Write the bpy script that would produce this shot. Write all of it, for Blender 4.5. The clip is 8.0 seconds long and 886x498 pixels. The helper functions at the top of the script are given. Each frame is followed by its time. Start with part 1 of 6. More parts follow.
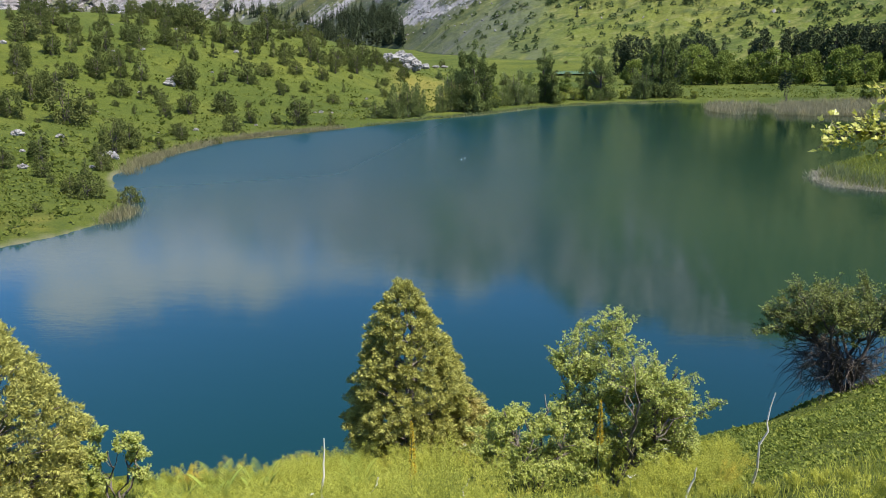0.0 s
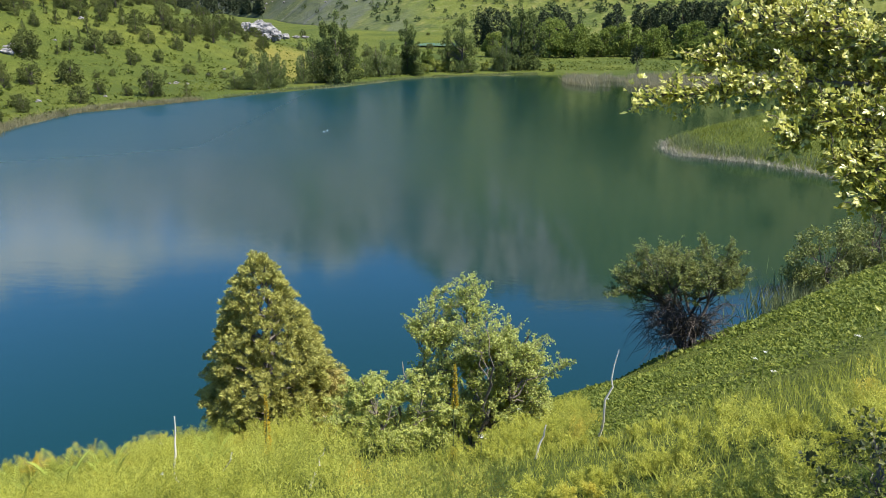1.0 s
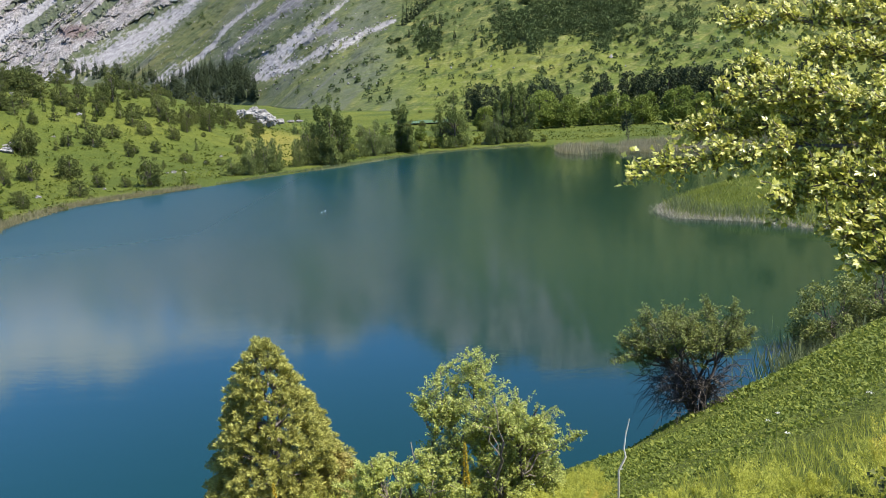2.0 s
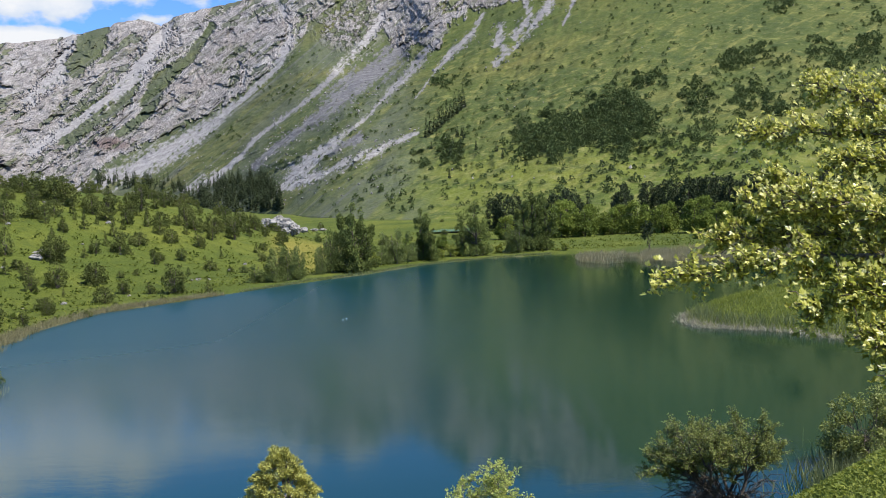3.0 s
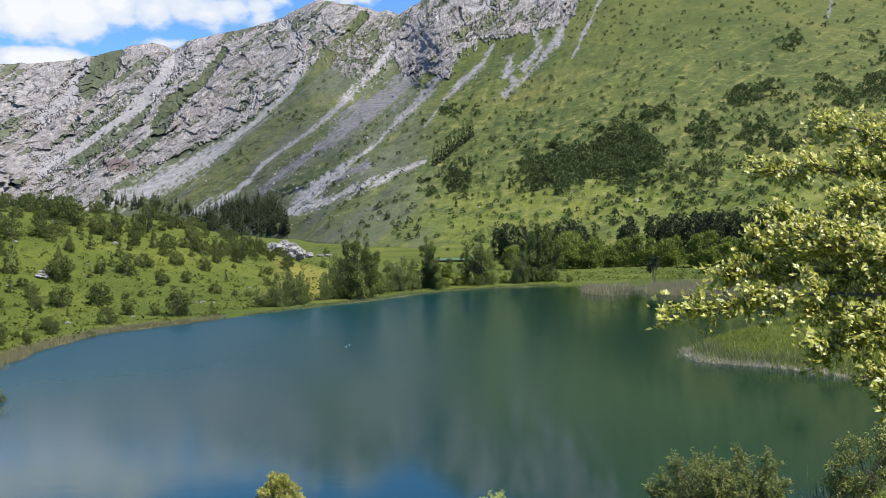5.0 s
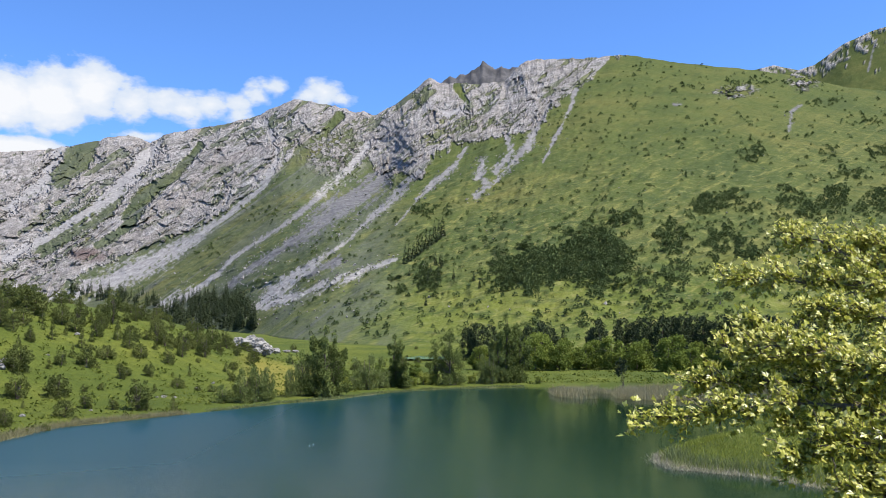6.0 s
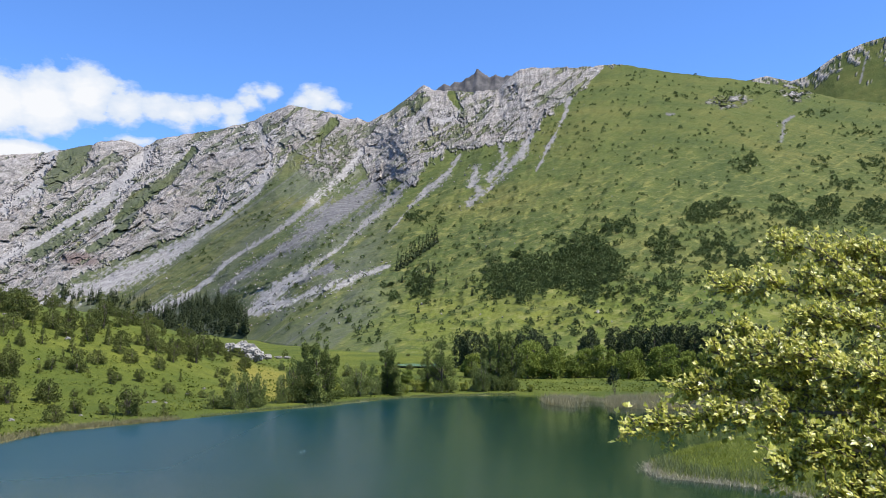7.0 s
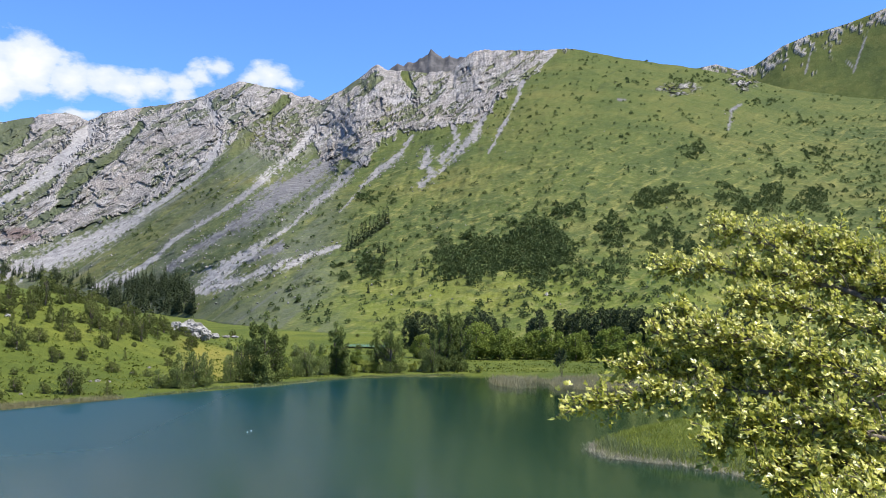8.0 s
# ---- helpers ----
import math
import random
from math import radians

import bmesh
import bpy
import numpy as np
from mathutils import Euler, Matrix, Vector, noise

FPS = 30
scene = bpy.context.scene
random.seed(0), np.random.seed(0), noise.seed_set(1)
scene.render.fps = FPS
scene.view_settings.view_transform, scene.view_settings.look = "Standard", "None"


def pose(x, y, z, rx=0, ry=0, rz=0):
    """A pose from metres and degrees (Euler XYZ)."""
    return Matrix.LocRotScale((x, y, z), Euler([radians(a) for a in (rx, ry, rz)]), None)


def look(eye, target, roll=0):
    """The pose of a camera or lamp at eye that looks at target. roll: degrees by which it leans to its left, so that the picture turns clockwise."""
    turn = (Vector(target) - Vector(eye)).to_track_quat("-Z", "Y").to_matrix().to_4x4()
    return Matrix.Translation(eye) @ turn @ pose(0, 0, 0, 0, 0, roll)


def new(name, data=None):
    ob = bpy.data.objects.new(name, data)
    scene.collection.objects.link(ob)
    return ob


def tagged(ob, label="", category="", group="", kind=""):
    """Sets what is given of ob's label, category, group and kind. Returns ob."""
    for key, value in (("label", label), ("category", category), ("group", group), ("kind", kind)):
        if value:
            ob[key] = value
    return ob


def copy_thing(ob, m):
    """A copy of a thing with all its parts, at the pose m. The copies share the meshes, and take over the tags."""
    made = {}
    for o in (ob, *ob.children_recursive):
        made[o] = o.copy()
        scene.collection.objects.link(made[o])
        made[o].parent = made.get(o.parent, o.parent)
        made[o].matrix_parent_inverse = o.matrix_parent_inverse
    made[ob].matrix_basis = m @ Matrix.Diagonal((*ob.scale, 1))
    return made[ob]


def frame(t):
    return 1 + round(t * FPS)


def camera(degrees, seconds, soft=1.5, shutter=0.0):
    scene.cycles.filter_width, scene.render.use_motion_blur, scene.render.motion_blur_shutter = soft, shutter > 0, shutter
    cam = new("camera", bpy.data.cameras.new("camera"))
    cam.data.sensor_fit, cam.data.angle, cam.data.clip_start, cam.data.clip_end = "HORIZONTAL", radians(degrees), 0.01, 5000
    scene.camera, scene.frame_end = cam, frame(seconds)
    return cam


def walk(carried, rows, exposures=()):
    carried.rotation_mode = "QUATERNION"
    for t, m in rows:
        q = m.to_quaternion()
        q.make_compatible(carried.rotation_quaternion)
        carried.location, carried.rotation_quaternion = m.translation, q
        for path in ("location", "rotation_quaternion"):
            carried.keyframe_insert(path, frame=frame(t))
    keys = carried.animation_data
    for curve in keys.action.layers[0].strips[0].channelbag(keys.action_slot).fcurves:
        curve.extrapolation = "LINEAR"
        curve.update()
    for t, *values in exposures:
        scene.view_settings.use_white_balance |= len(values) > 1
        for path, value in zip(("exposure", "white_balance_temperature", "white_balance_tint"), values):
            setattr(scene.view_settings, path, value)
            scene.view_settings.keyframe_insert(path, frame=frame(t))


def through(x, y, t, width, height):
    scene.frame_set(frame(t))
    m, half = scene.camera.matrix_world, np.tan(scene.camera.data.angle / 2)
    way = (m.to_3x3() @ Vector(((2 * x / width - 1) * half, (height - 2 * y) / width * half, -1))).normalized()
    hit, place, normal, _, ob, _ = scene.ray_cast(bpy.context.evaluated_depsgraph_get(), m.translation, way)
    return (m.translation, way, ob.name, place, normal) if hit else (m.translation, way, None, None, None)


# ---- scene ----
cam = camera(54.1, 8.0, soft=0.9)
walk(cam, [
    (0.0, pose(-0.171, 0, 12.000, 76.85, 0.91, 10.04)),
    (0.2, pose(-0.129, 0, 11.976, 75.26, 0.44, 7.74)),
    (0.5, pose(-0.067, 0, 11.940, 74.59, -0.48, 3.55)),
    (0.8, pose(-0.021, 0, 11.951, 74.62, -0.23, 1.79)),
    (1.0, pose(0.010, 0, 11.958, 74.97, 0.05, 1.23)),
    (1.2, pose(0.025, 0, 11.940, 75.40, 1.11, 0.99)),
    (2.3, pose(0.000, 0, 12.003, 82.54, 2.99, 0.70)),
    (2.5, pose(-0.001, 0, 11.994, 84.45, 2.86, 0.97)),
    (3.0, pose(-0.005, 0, 11.992, 87.02, 2.87, 2.06)),
    (3.3, pose(-0.006, 0, 11.994, 87.72, 2.84, 2.44)),
    (3.5, pose(-0.008, 0, 11.996, 87.20, 2.83, 2.79)),
    (3.7, pose(-0.009, 0, 11.986, 83.45, 2.76, 2.79)),
    (4.0, pose(-0.011, 0, 11.970, 81.49, 2.76, 2.74)),
    (4.2, pose(-0.009, 0, 11.974, 81.28, 2.75, 2.81)),
    (4.5, pose(-0.005, 0, 11.980, 84.57, 2.35, 2.87)),
    (4.7, pose(-0.008, 0, 11.987, 86.47, 1.99, 2.75)),
    (5.0, pose(-0.012, 0, 11.997, 88.91, 1.52, 2.45)),
    (5.2, pose(-0.014, 0, 12.006, 91.11, 1.19, 2.19)),
    (6.3, pose(-0.025, 0, 12.005, 95.64, 0.03, 0.04)),
    (6.5, pose(-0.020, 0, 12.002, 95.70, 0.00, 0.00)),
    (7.0, pose(-0.025, 0, 11.995, 95.86, -0.24, -0.10)),
    (7.5, pose(-0.013, 0, 11.987, 95.68, -0.37, -0.36)),
    (7.8, pose(-0.003, 0, 11.983, 94.86, -0.73, -1.89)),
    (8.0, pose(0.004, 0, 11.980, 94.65, -0.79, -3.40)),
], exposures=[(0.0, 0.9), (0.2, 0.84), (0.5, 0.84), (1.0, 1.02), (2.5, 1.06), (3.0, 0.80), (3.5, 0.93), (3.7, 1.34), (4.0, 1.46), (4.3, 1.28), (4.5, 0.93), (5.0, 0.84), (6.5, 0.83), (7.5, 0.84), (8.0, 0.96)])

# ---- world, sun ----
SUN_AZ, SUN_EL = 112.0, 61.0        # clockwise from +y, above the horizon


def way(az, el):
    a, e = radians(az), radians(el)
    return Vector((math.sin(a) * math.cos(e), math.cos(a) * math.cos(e), math.sin(e)))


def at(az, r, z=0.0):
    """A place by bearing (degrees clockwise from +y), distance and height."""
    return Vector((r * math.sin(radians(az)), r * math.cos(radians(az)), z))


sun = new("sun", bpy.data.lights.new("sun", "SUN"))
sun.data.energy, sun.data.angle, sun.data.color = 5.0, radians(0.55), (1.0, 0.95, 0.86)
sun.matrix_world = look(way(SUN_AZ, SUN_EL) * 100, (0, 0, 0))

world = bpy.data.worlds.new("sky")
scene.world = world
world.use_nodes = True
wt = world.node_tree
wt.nodes.clear()


def wnode(kind, **values):
    n = wt.nodes.new(kind)
    for k, v in values.items():
        n.inputs[k].default_value = v
    return n


def wmath(op, a, b=None, clamp=False):
    n = wt.nodes.new("ShaderNodeMath")
    n.operation, n.use_clamp = op, clamp
    for i, v in enumerate((a, b)):
        if v is None:
            continue
        if isinstance(v, (int, float)):
            n.inputs[i].default_value = v
        else:
            wt.links.new(v, n.inputs[i])
    return n.outputs[0]


sky = wt.nodes.new("ShaderNodeTexSky")
sky.sky_type, sky.sun_disc = "NISHITA", False
sky.sun_elevation, sky.sun_rotation = radians(SUN_EL), radians(SUN_AZ)
sky.altitude, sky.air_density, sky.dust_density, sky.ozone_density = 1900, 1.0, 0.05, 5.0
coord = wt.nodes.new("ShaderNodeTexCoord")
direction = coord.outputs["Generated"]
# fair-weather cumulus: a bank of puffs low over the ridge and thin scattered ones elsewhere
big = wnode("ShaderNodeTexNoise", Scale=13.0, Detail=10.0, Roughness=0.6)
stretch = wt.nodes.new("ShaderNodeMapping")
stretch.inputs["Scale"].default_value = (1.0, 1.0, 1.7)
wt.links.new(direction, stretch.inputs["Vector"])
wt.links.new(stretch.outputs[0], big.inputs["Vector"])


def puff(az, el, spread, flat):
    """How near the direction is to a cloud's heart: 1 there, 0 at its rim. flat: how much lower than wide it is."""
    c = way(az, el)
    sub = wt.nodes.new("ShaderNodeVectorMath")
    sub.operation = "SUBTRACT"
    wt.links.new(direction, sub.inputs[0])
    sub.inputs[1].default_value = c
    mul = wt.nodes.new("ShaderNodeVectorMath")
    mul.operation = "MULTIPLY"
    wt.links.new(sub.outputs[0], mul.inputs[0])
    mul.inputs[1].default_value = (1, 1, flat)
    ln = wt.nodes.new("ShaderNodeVectorMath")
    ln.operation = "LENGTH"
    wt.links.new(mul.outputs[0], ln.inputs[0])
    return wmath("SUBTRACT", spread, ln.outputs["Value"])


PUFFS = [(-27.6, 13.7, 0.040, 1.2), (-30.5, 14.0, 0.045, 1.3), (-34.0, 14.6, 0.05, 1.4), (-25.2, 13.9, 0.040, 1.2), (-22.8, 14.6, 0.034, 1.2), (-20.6, 14.2, 0.026, 1.3),
         (-18.8, 14.3, 0.020, 1.5), (-17.2, 14.0, 0.018, 1.3), (-15.6, 14.4, 0.017, 1.4), (-14.0, 14.6, 0.013, 1.6), (-12.8, 15.2, 0.011, 1.3), (-11.7, 15.7, 0.010, 1.5), (-13.8, 13.8, 0.010, 1.2),
         (-9.4, 15.3, 0.012, 1.7), (-8.3, 15.5, 0.017, 1.2), (-7.2, 15.1, 0.011, 1.6), (-20.0, 12.1, 0.022, 3.6), (-27.0, 10.9, 0.05, 4.0), (-36.0, 11.0, 0.10, 3.5),
         (-48.0, 17.0, 0.11, 1.8), (60.0, 24.0, 0.10, 2.0), (150.0, 20.0, 0.15, 2.0), (-120.0, 22.0, 0.15, 2.0)]
heart = None
for row in PUFFS:
    p = puff(*row)
    heart = p if heart is None else wmath("MAXIMUM", heart, p)
fine = wnode("ShaderNodeTexNoise", Scale=42.0, Detail=8.0, Roughness=0.55)
wt.links.new(stretch.outputs[0], fine.inputs["Vector"])
lump = wmath("ADD", wmath("MULTIPLY", wmath("SUBTRACT", fine.outputs[0], 0.5), 1.7), wmath("MULTIPLY", wmath("SUBTRACT", big.outputs[0], 0.5), 1.0))
density = wmath("ADD", wmath("MULTIPLY", heart, 40.0), lump)
cover = wmath("MULTIPLY", wmath("ADD", density, 0.30), 1.9, clamp=True)
thick = wmath("MULTIPLY", wmath("ADD", density, 0.1), 0.9, clamp=True)
skylight = wnode("ShaderNodeBackground", Strength=0.11)
clear = wt.nodes.new("ShaderNodeMix")
clear.data_type, clear.blend_type = "RGBA", "MULTIPLY"
clear.inputs["Factor"].default_value, clear.inputs["B"].default_value = 1.0, (0.72, 0.97, 1.30, 1)
wt.links.new(sky.outputs[0], clear.inputs["A"])
wt.links.new(clear.outputs["Result"], skylight.inputs["Color"])
cloudtone = wt.nodes.new("ShaderNodeValToRGB")
cloudtone.color_ramp.elements[0].color = (0.62, 0.74, 0.93, 1)
cloudtone.color_ramp.elements[1].color = (0.94, 0.96, 1.0, 1)
wt.links.new(thick, cloudtone.inputs[0])
cloudlight = wnode("ShaderNodeBackground", Strength=0.56)
wt.links.new(cloudtone.outputs[0], cloudlight.inputs["Color"])
mixed = wt.nodes.new("ShaderNodeMixShader")
wt.links.new(cover, mixed.inputs[0])
wt.links.new(skylight.outputs[0], mixed.inputs[1])
wt.links.new(cloudlight.outputs[0], mixed.inputs[2])
wout = wt.nodes.new("ShaderNodeOutputWorld")
wt.links.new(mixed.outputs[0], wout.inputs[0])

# ---- materials ----
class Mat:
    """A small builder of node materials."""

    def __init__(self, name, rough=0.8, spec=0.3):
        self.m = bpy.data.materials.new(name)
        self.m.use_nodes = True
        self.t = self.m.node_tree
        self.b = self.t.nodes["Principled BSDF"]
        self.b.inputs["Roughness"].default_value = rough
        self.b.inputs["Specular IOR Level"].default_value = spec
        self.c = self.t.nodes.new("ShaderNodeTexCoord")
        self.base = self.c.outputs["Object"]

    def link(self, a, b):
        self.t.links.new(a, b)
        return b

    def noise(self, scale, detail=4.0, rough=0.6, vector=None, stretch=None):
        n = self.t.nodes.new("ShaderNodeTexNoise")
        n.inputs["Scale"].default_value, n.inputs["Detail"].default_value, n.inputs["Roughness"].default_value = scale, detail, rough
        v = vector or self.base
        if stretch:
            mp = self.t.nodes.new("ShaderNodeMapping")
            mp.inputs["Scale"].default_value = stretch
            self.link(v, mp.inputs["Vector"])
            v = mp.outputs[0]
        self.link(v, n.inputs["Vector"])
        return n.outputs[0]

    def cells(self, scale, feature="F1", out="Distance"):
        n = self.t.nodes.new("ShaderNodeTexVoronoi")
        n.inputs["Scale"].default_value, n.feature = scale, feature
        self.link(self.base, n.inputs["Vector"])
        return n.outputs[out]

    def ramp(self, fac, *stops):
        r = self.t.nodes.new("ShaderNodeValToRGB")
        e = r.color_ramp.elements
        while len(e) < len(stops):
            e.new(0.5)
        for el, (pos, col) in zip(e, stops):
            el.position = pos
            el.color = (*col, 1) if isinstance(col, tuple) else (col, col, col, 1)
        self.link(fac, r.inputs[0])
        return r.outputs[0]

    def mix(self, fac, a, b, kind="MIX"):
        n = self.t.nodes.new("ShaderNodeMix")
        n.data_type, n.blend_type = "RGBA", kind
        for sock, v in ((n.inputs["Factor"], fac), (n.inputs["A"], a), (n.inputs["B"], b)):
            if isinstance(v, (int, float)) and sock.type == "VALUE":
                sock.default_value = v
            elif isinstance(v, tuple):
                sock.default_value = (*v, 1)
            else:
                self.link(v, sock)
        return n.outputs["Result"]

    def math(self, op, a, b=0.0, clamp=False):
        n = self.t.nodes.new("ShaderNodeMath")
        n.operation, n.use_clamp = op, clamp
        for i, v in enumerate((a, b)):
            if isinstance(v, (int, float)):
                n.inputs[i].default_value = v
            else:
                self.link(v, n.inputs[i])
        return n.outputs[0]

    def mask(self, name):
        n = self.t.nodes.new("ShaderNodeAttribute")
        n.attribute_name = name
        return n.outputs["Fac"]

    def island(self):
        return self.t.nodes.new("ShaderNodeNewGeometry").outputs["Random Per Island"]

    def each(self):
        return self.t.nodes.new("ShaderNodeObjectInfo").outputs["Random"]

    def bump(self, height, strength, distance):
        n = self.t.nodes.new("ShaderNodeBump")
        n.inputs["Strength"].default_value, n.inputs["Distance"].default_value = strength, distance
        self.link(height, n.inputs["Height"])
        self.link(n.outputs[0], self.b.inputs["Normal"])

    def color(self, c):
        self.link(c, self.b.inputs["Base Color"])
        return self

    def glow_through(self, c, amount):
        """Leaves let part of the light through."""
        tr = self.t.nodes.new("ShaderNodeBsdfTranslucent")
        self.link(c, tr.inputs["Color"])
        mx = self.t.nodes.new("ShaderNodeMixShader")
        mx.inputs[0].default_value = amount
        self.link(self.b.outputs[0], mx.inputs[1])
        self.link(tr.outputs[0], mx.inputs[2])
        self.link(mx.outputs[0], self.t.nodes["Material Output"].inputs["Surface"])


def leaf_mat(name, dark, mid, light, through=0.3, rough=0.55, spec=0.35, patch=0.35, vary=0.45):
    """Foliage: every leaf has its own tone, clumps vary a little, and the trees among themselves."""
    k = Mat(name, rough, spec)
    tone = k.math("ADD", k.math("MULTIPLY", k.island(), vary), k.math("MULTIPLY", k.noise(patch, 2.0), 1.0 - vary))
    tone = k.math("ADD", tone, k.math("MULTIPLY", k.math("SUBTRACT", k.each(), 0.5), 0.22))
    c = k.ramp(tone, (0.12, dark), (0.5, mid), (0.88, light))
    k.color(c).glow_through(c, through)
    return k.m


def bark_mat(name, dark, light, scale=18.0):
    k = Mat(name, 0.9, 0.15)
    n = k.noise(scale, 6.0, 0.7, stretch=(1, 1, 0.25))
    k.color(k.ramp(n, (0.3, dark), (0.7, light)))
    k.bump(n, 0.7, 0.02)
    return k.m


def meadow_mat():
    k = Mat("meadow", 0.92, 0.1)
    patch, fine, tuft = k.noise(0.035, 5.0, 0.62), k.noise(0.9, 6.0, 0.7), k.noise(6.0, 4.0, 0.7)
    c = k.ramp(patch, (0.33, (0.044, 0.064, 0.010)), (0.5, (0.078, 0.097, 0.014)), (0.68, (0.132, 0.138, 0.021)))
    c = k.mix(k.ramp(fine, (0.35, 0.0), (0.7, 0.55)), c, (0.0354, 0.0544, 0.0109))
    c = k.mix(k.ramp(tuft, (0.45, 0.0), (0.8, 0.45)), c, (0.1156, 0.1292, 0.0306))
    herb, wet = k.noise(0.28, 5.0, 0.7), k.noise(2.2, 5.0, 0.75)
    c = k.mix(k.ramp(herb, (0.49, 0.0), (0.64, 0.6)), c, (0.040, 0.060, 0.012))
    c = k.mix(k.ramp(wet, (0.50, 0.0), (0.66, 0.6)), c, (0.034, 0.050, 0.012))
    c = k.mix(k.ramp(k.noise(0.11, 6.0, 0.7), (0.55, 0.0), (0.68, 0.6)), c, (0.112, 0.125, 0.022))
    c = k.mix(k.math("MULTIPLY", k.mask("dry"), k.ramp(fine, (0.3, 1.0), (0.7, 0.55))), c, (0.2108, 0.1768, 0.0374))
    c = k.mix(k.math("MULTIPLY", k.mask("bare"), k.ramp(tuft, (0.3, 1.0), (0.7, 0.6))), c, (0.204, 0.1802, 0.136))
    k.color(c)
    k.bump(k.math("ADD", fine, k.math("MULTIPLY", tuft, 0.5)), 0.9, 0.25)
    return k.m


def mountain_mat():
    k = Mat("mountain_face", 0.95, 0.08)
    # grass: hollows, tussocks, pale dry tips
    patch, shrub, fine, tuft = k.noise(0.006, 6.0, 0.6), k.noise(0.05, 6.0, 0.7), k.noise(0.25, 4.0, 0.7), k.noise(0.09, 6.0, 0.75)
    g = k.ramp(patch, (0.35, (0.042, 0.058, 0.018)), (0.5, (0.062, 0.077, 0.021)), (0.62, (0.084, 0.090, 0.026)), (0.74, (0.112, 0.102, 0.030)))
    lush = k.mask("lush")
    g = k.mix(k.math("MULTIPLY", k.mask("low"), 0.8), g, k.ramp(patch, (0.35, (0.062, 0.085, 0.017)), (0.5, (0.090, 0.110, 0.020)), (0.66, (0.128, 0.134, 0.026))))
    g = k.mix(k.math("MULTIPLY", k.ramp(shrub, (0.48, 0.0), (0.62, 0.7)), lush), g, (0.030, 0.048, 0.015))
    g = k.mix(k.math("MULTIPLY", k.ramp(tuft, (0.54, 0.0), (0.64, 0.75)), lush), g, (0.145, 0.150, 0.050))
    g = k.mix(k.math("MULTIPLY", k.ramp(fine, (0.57, 0.0), (0.70, 0.5)), lush), g, (0.165, 0.160, 0.085))
    # left of the gully: stony turf, greyed to paint in the muted shade too
    g = k.mix(k.math("MULTIPLY", k.mask("stony_shade"), k.ramp(k.noise(0.16, 6.0, 0.75), (0.40, 0.5), (0.62, 0.92))), g, (0.078, 0.087, 0.062))
    # grazed terraces that climb across the slope: dry lips painted sunlit, darker between
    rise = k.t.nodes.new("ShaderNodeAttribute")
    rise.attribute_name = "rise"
    light_bands = k.noise(1.6, 7.0, 0.68, vector=rise.outputs["Vector"])
    g = k.mix(k.math("MULTIPLY", k.ramp(light_bands, (0.54, 0.0), (0.66, 0.75)), k.math("MULTIPLY", lush, k.math("SUBTRACT", 1.0, k.mask("stony_shade")))), g, (0.165, 0.155, 0.050))
    g = k.mix(k.ramp(light_bands, (0.34, 0.55), (0.44, 0.0)), g, (0.032, 0.046, 0.016))
    # bedrock: broken faces, cracks, stained and lichened
    bend = k.t.nodes.new("ShaderNodeVectorMath")
    bend.operation = "MULTIPLY_ADD"
    wobble = k.t.nodes.new("ShaderNodeTexNoise")
    wobble.inputs["Scale"].default_value, wobble.inputs["Detail"].default_value = 0.02, 5.0
    k.link(k.base, wobble.inputs["Vector"])
    k.link(wobble.outputs["Color"], bend.inputs[0])
    bend.inputs[1].default_value = (60, 60, 60)
    k.link(k.base, bend.inputs[2])
    plain, k.base = k.base, bend.outputs[0]
    crack_a, crack_b, face, chunk = k.cells(0.03, "DISTANCE_TO_EDGE"), k.cells(0.09, "DISTANCE_TO_EDGE"), k.cells(0.045), k.cells(0.10, out="Color")
    k.base = plain
    crag, grit, chip = k.noise(0.03, 10.0, 0.78), k.noise(0.13, 7.0, 0.78), k.noise(0.34, 4.0, 0.7)
    r = k.ramp(crag, (0.36, (0.205, 0.185, 0.172)), (0.46, (0.31, 0.284, 0.266)), (0.55, (0.41, 0.381, 0.36)), (0.66, (0.52, 0.488, 0.462)))
    r = k.mix(k.ramp(face, (0.15, 0.0), (0.75, 0.3)), r, (0.25, 0.226, 0.213))
    r = k.mix(0.28, r, k.ramp(chunk, (0.22, (0.13, 0.118, 0.11)), (0.42, (0.27, 0.25, 0.235)), (0.6, (0.41, 0.384, 0.362)), (0.8, (0.58, 0.547, 0.52))))
    r = k.mix(k.ramp(crack_a, (0.0, 0.3), (0.05, 0.0)), r, (0.085, 0.08, 0.075))
    r = k.mix(k.ramp(crack_b, (0.0, 0.25), (0.07, 0.0)), r, (0.09, 0.095, 0.085))
    r = k.mix(k.ramp(grit, (0.40, 0.45), (0.47, 0.0)), r, (0.10, 0.10, 0.095))
    r = k.mix(k.ramp(chip, (0.39, 0.4), (0.46, 0.0)), r, (0.10, 0.10, 0.095))
    r = k.mix(k.ramp(k.noise(0.004, 3.0), (0.45, 0.0), (0.7, 0.4)), r, (0.30, 0.248, 0.208))
    r = k.mix(k.ramp(k.noise(0.018, 7.0, 0.7), (0.56, 0.0), (0.64, 0.55)), r, (0.085, 0.098, 0.045))
    fall = k.t.nodes.new("ShaderNodeAttribute")
    fall.attribute_name = "fall"
    run = k.noise(1.0, 7.0, 0.68, vector=fall.outputs["Vector"])
    run_b = k.noise(2.3, 6.0, 0.7, vector=fall.outputs["Vector"])
    r = k.mix(k.ramp(run, (0.54, 0.0), (0.64, 0.5)), r, (0.45, 0.43, 0.412))
    r = k.mix(k.ramp(run_b, (0.34, 0.4), (0.41, 0.0)), r, (0.17, 0.155, 0.145))
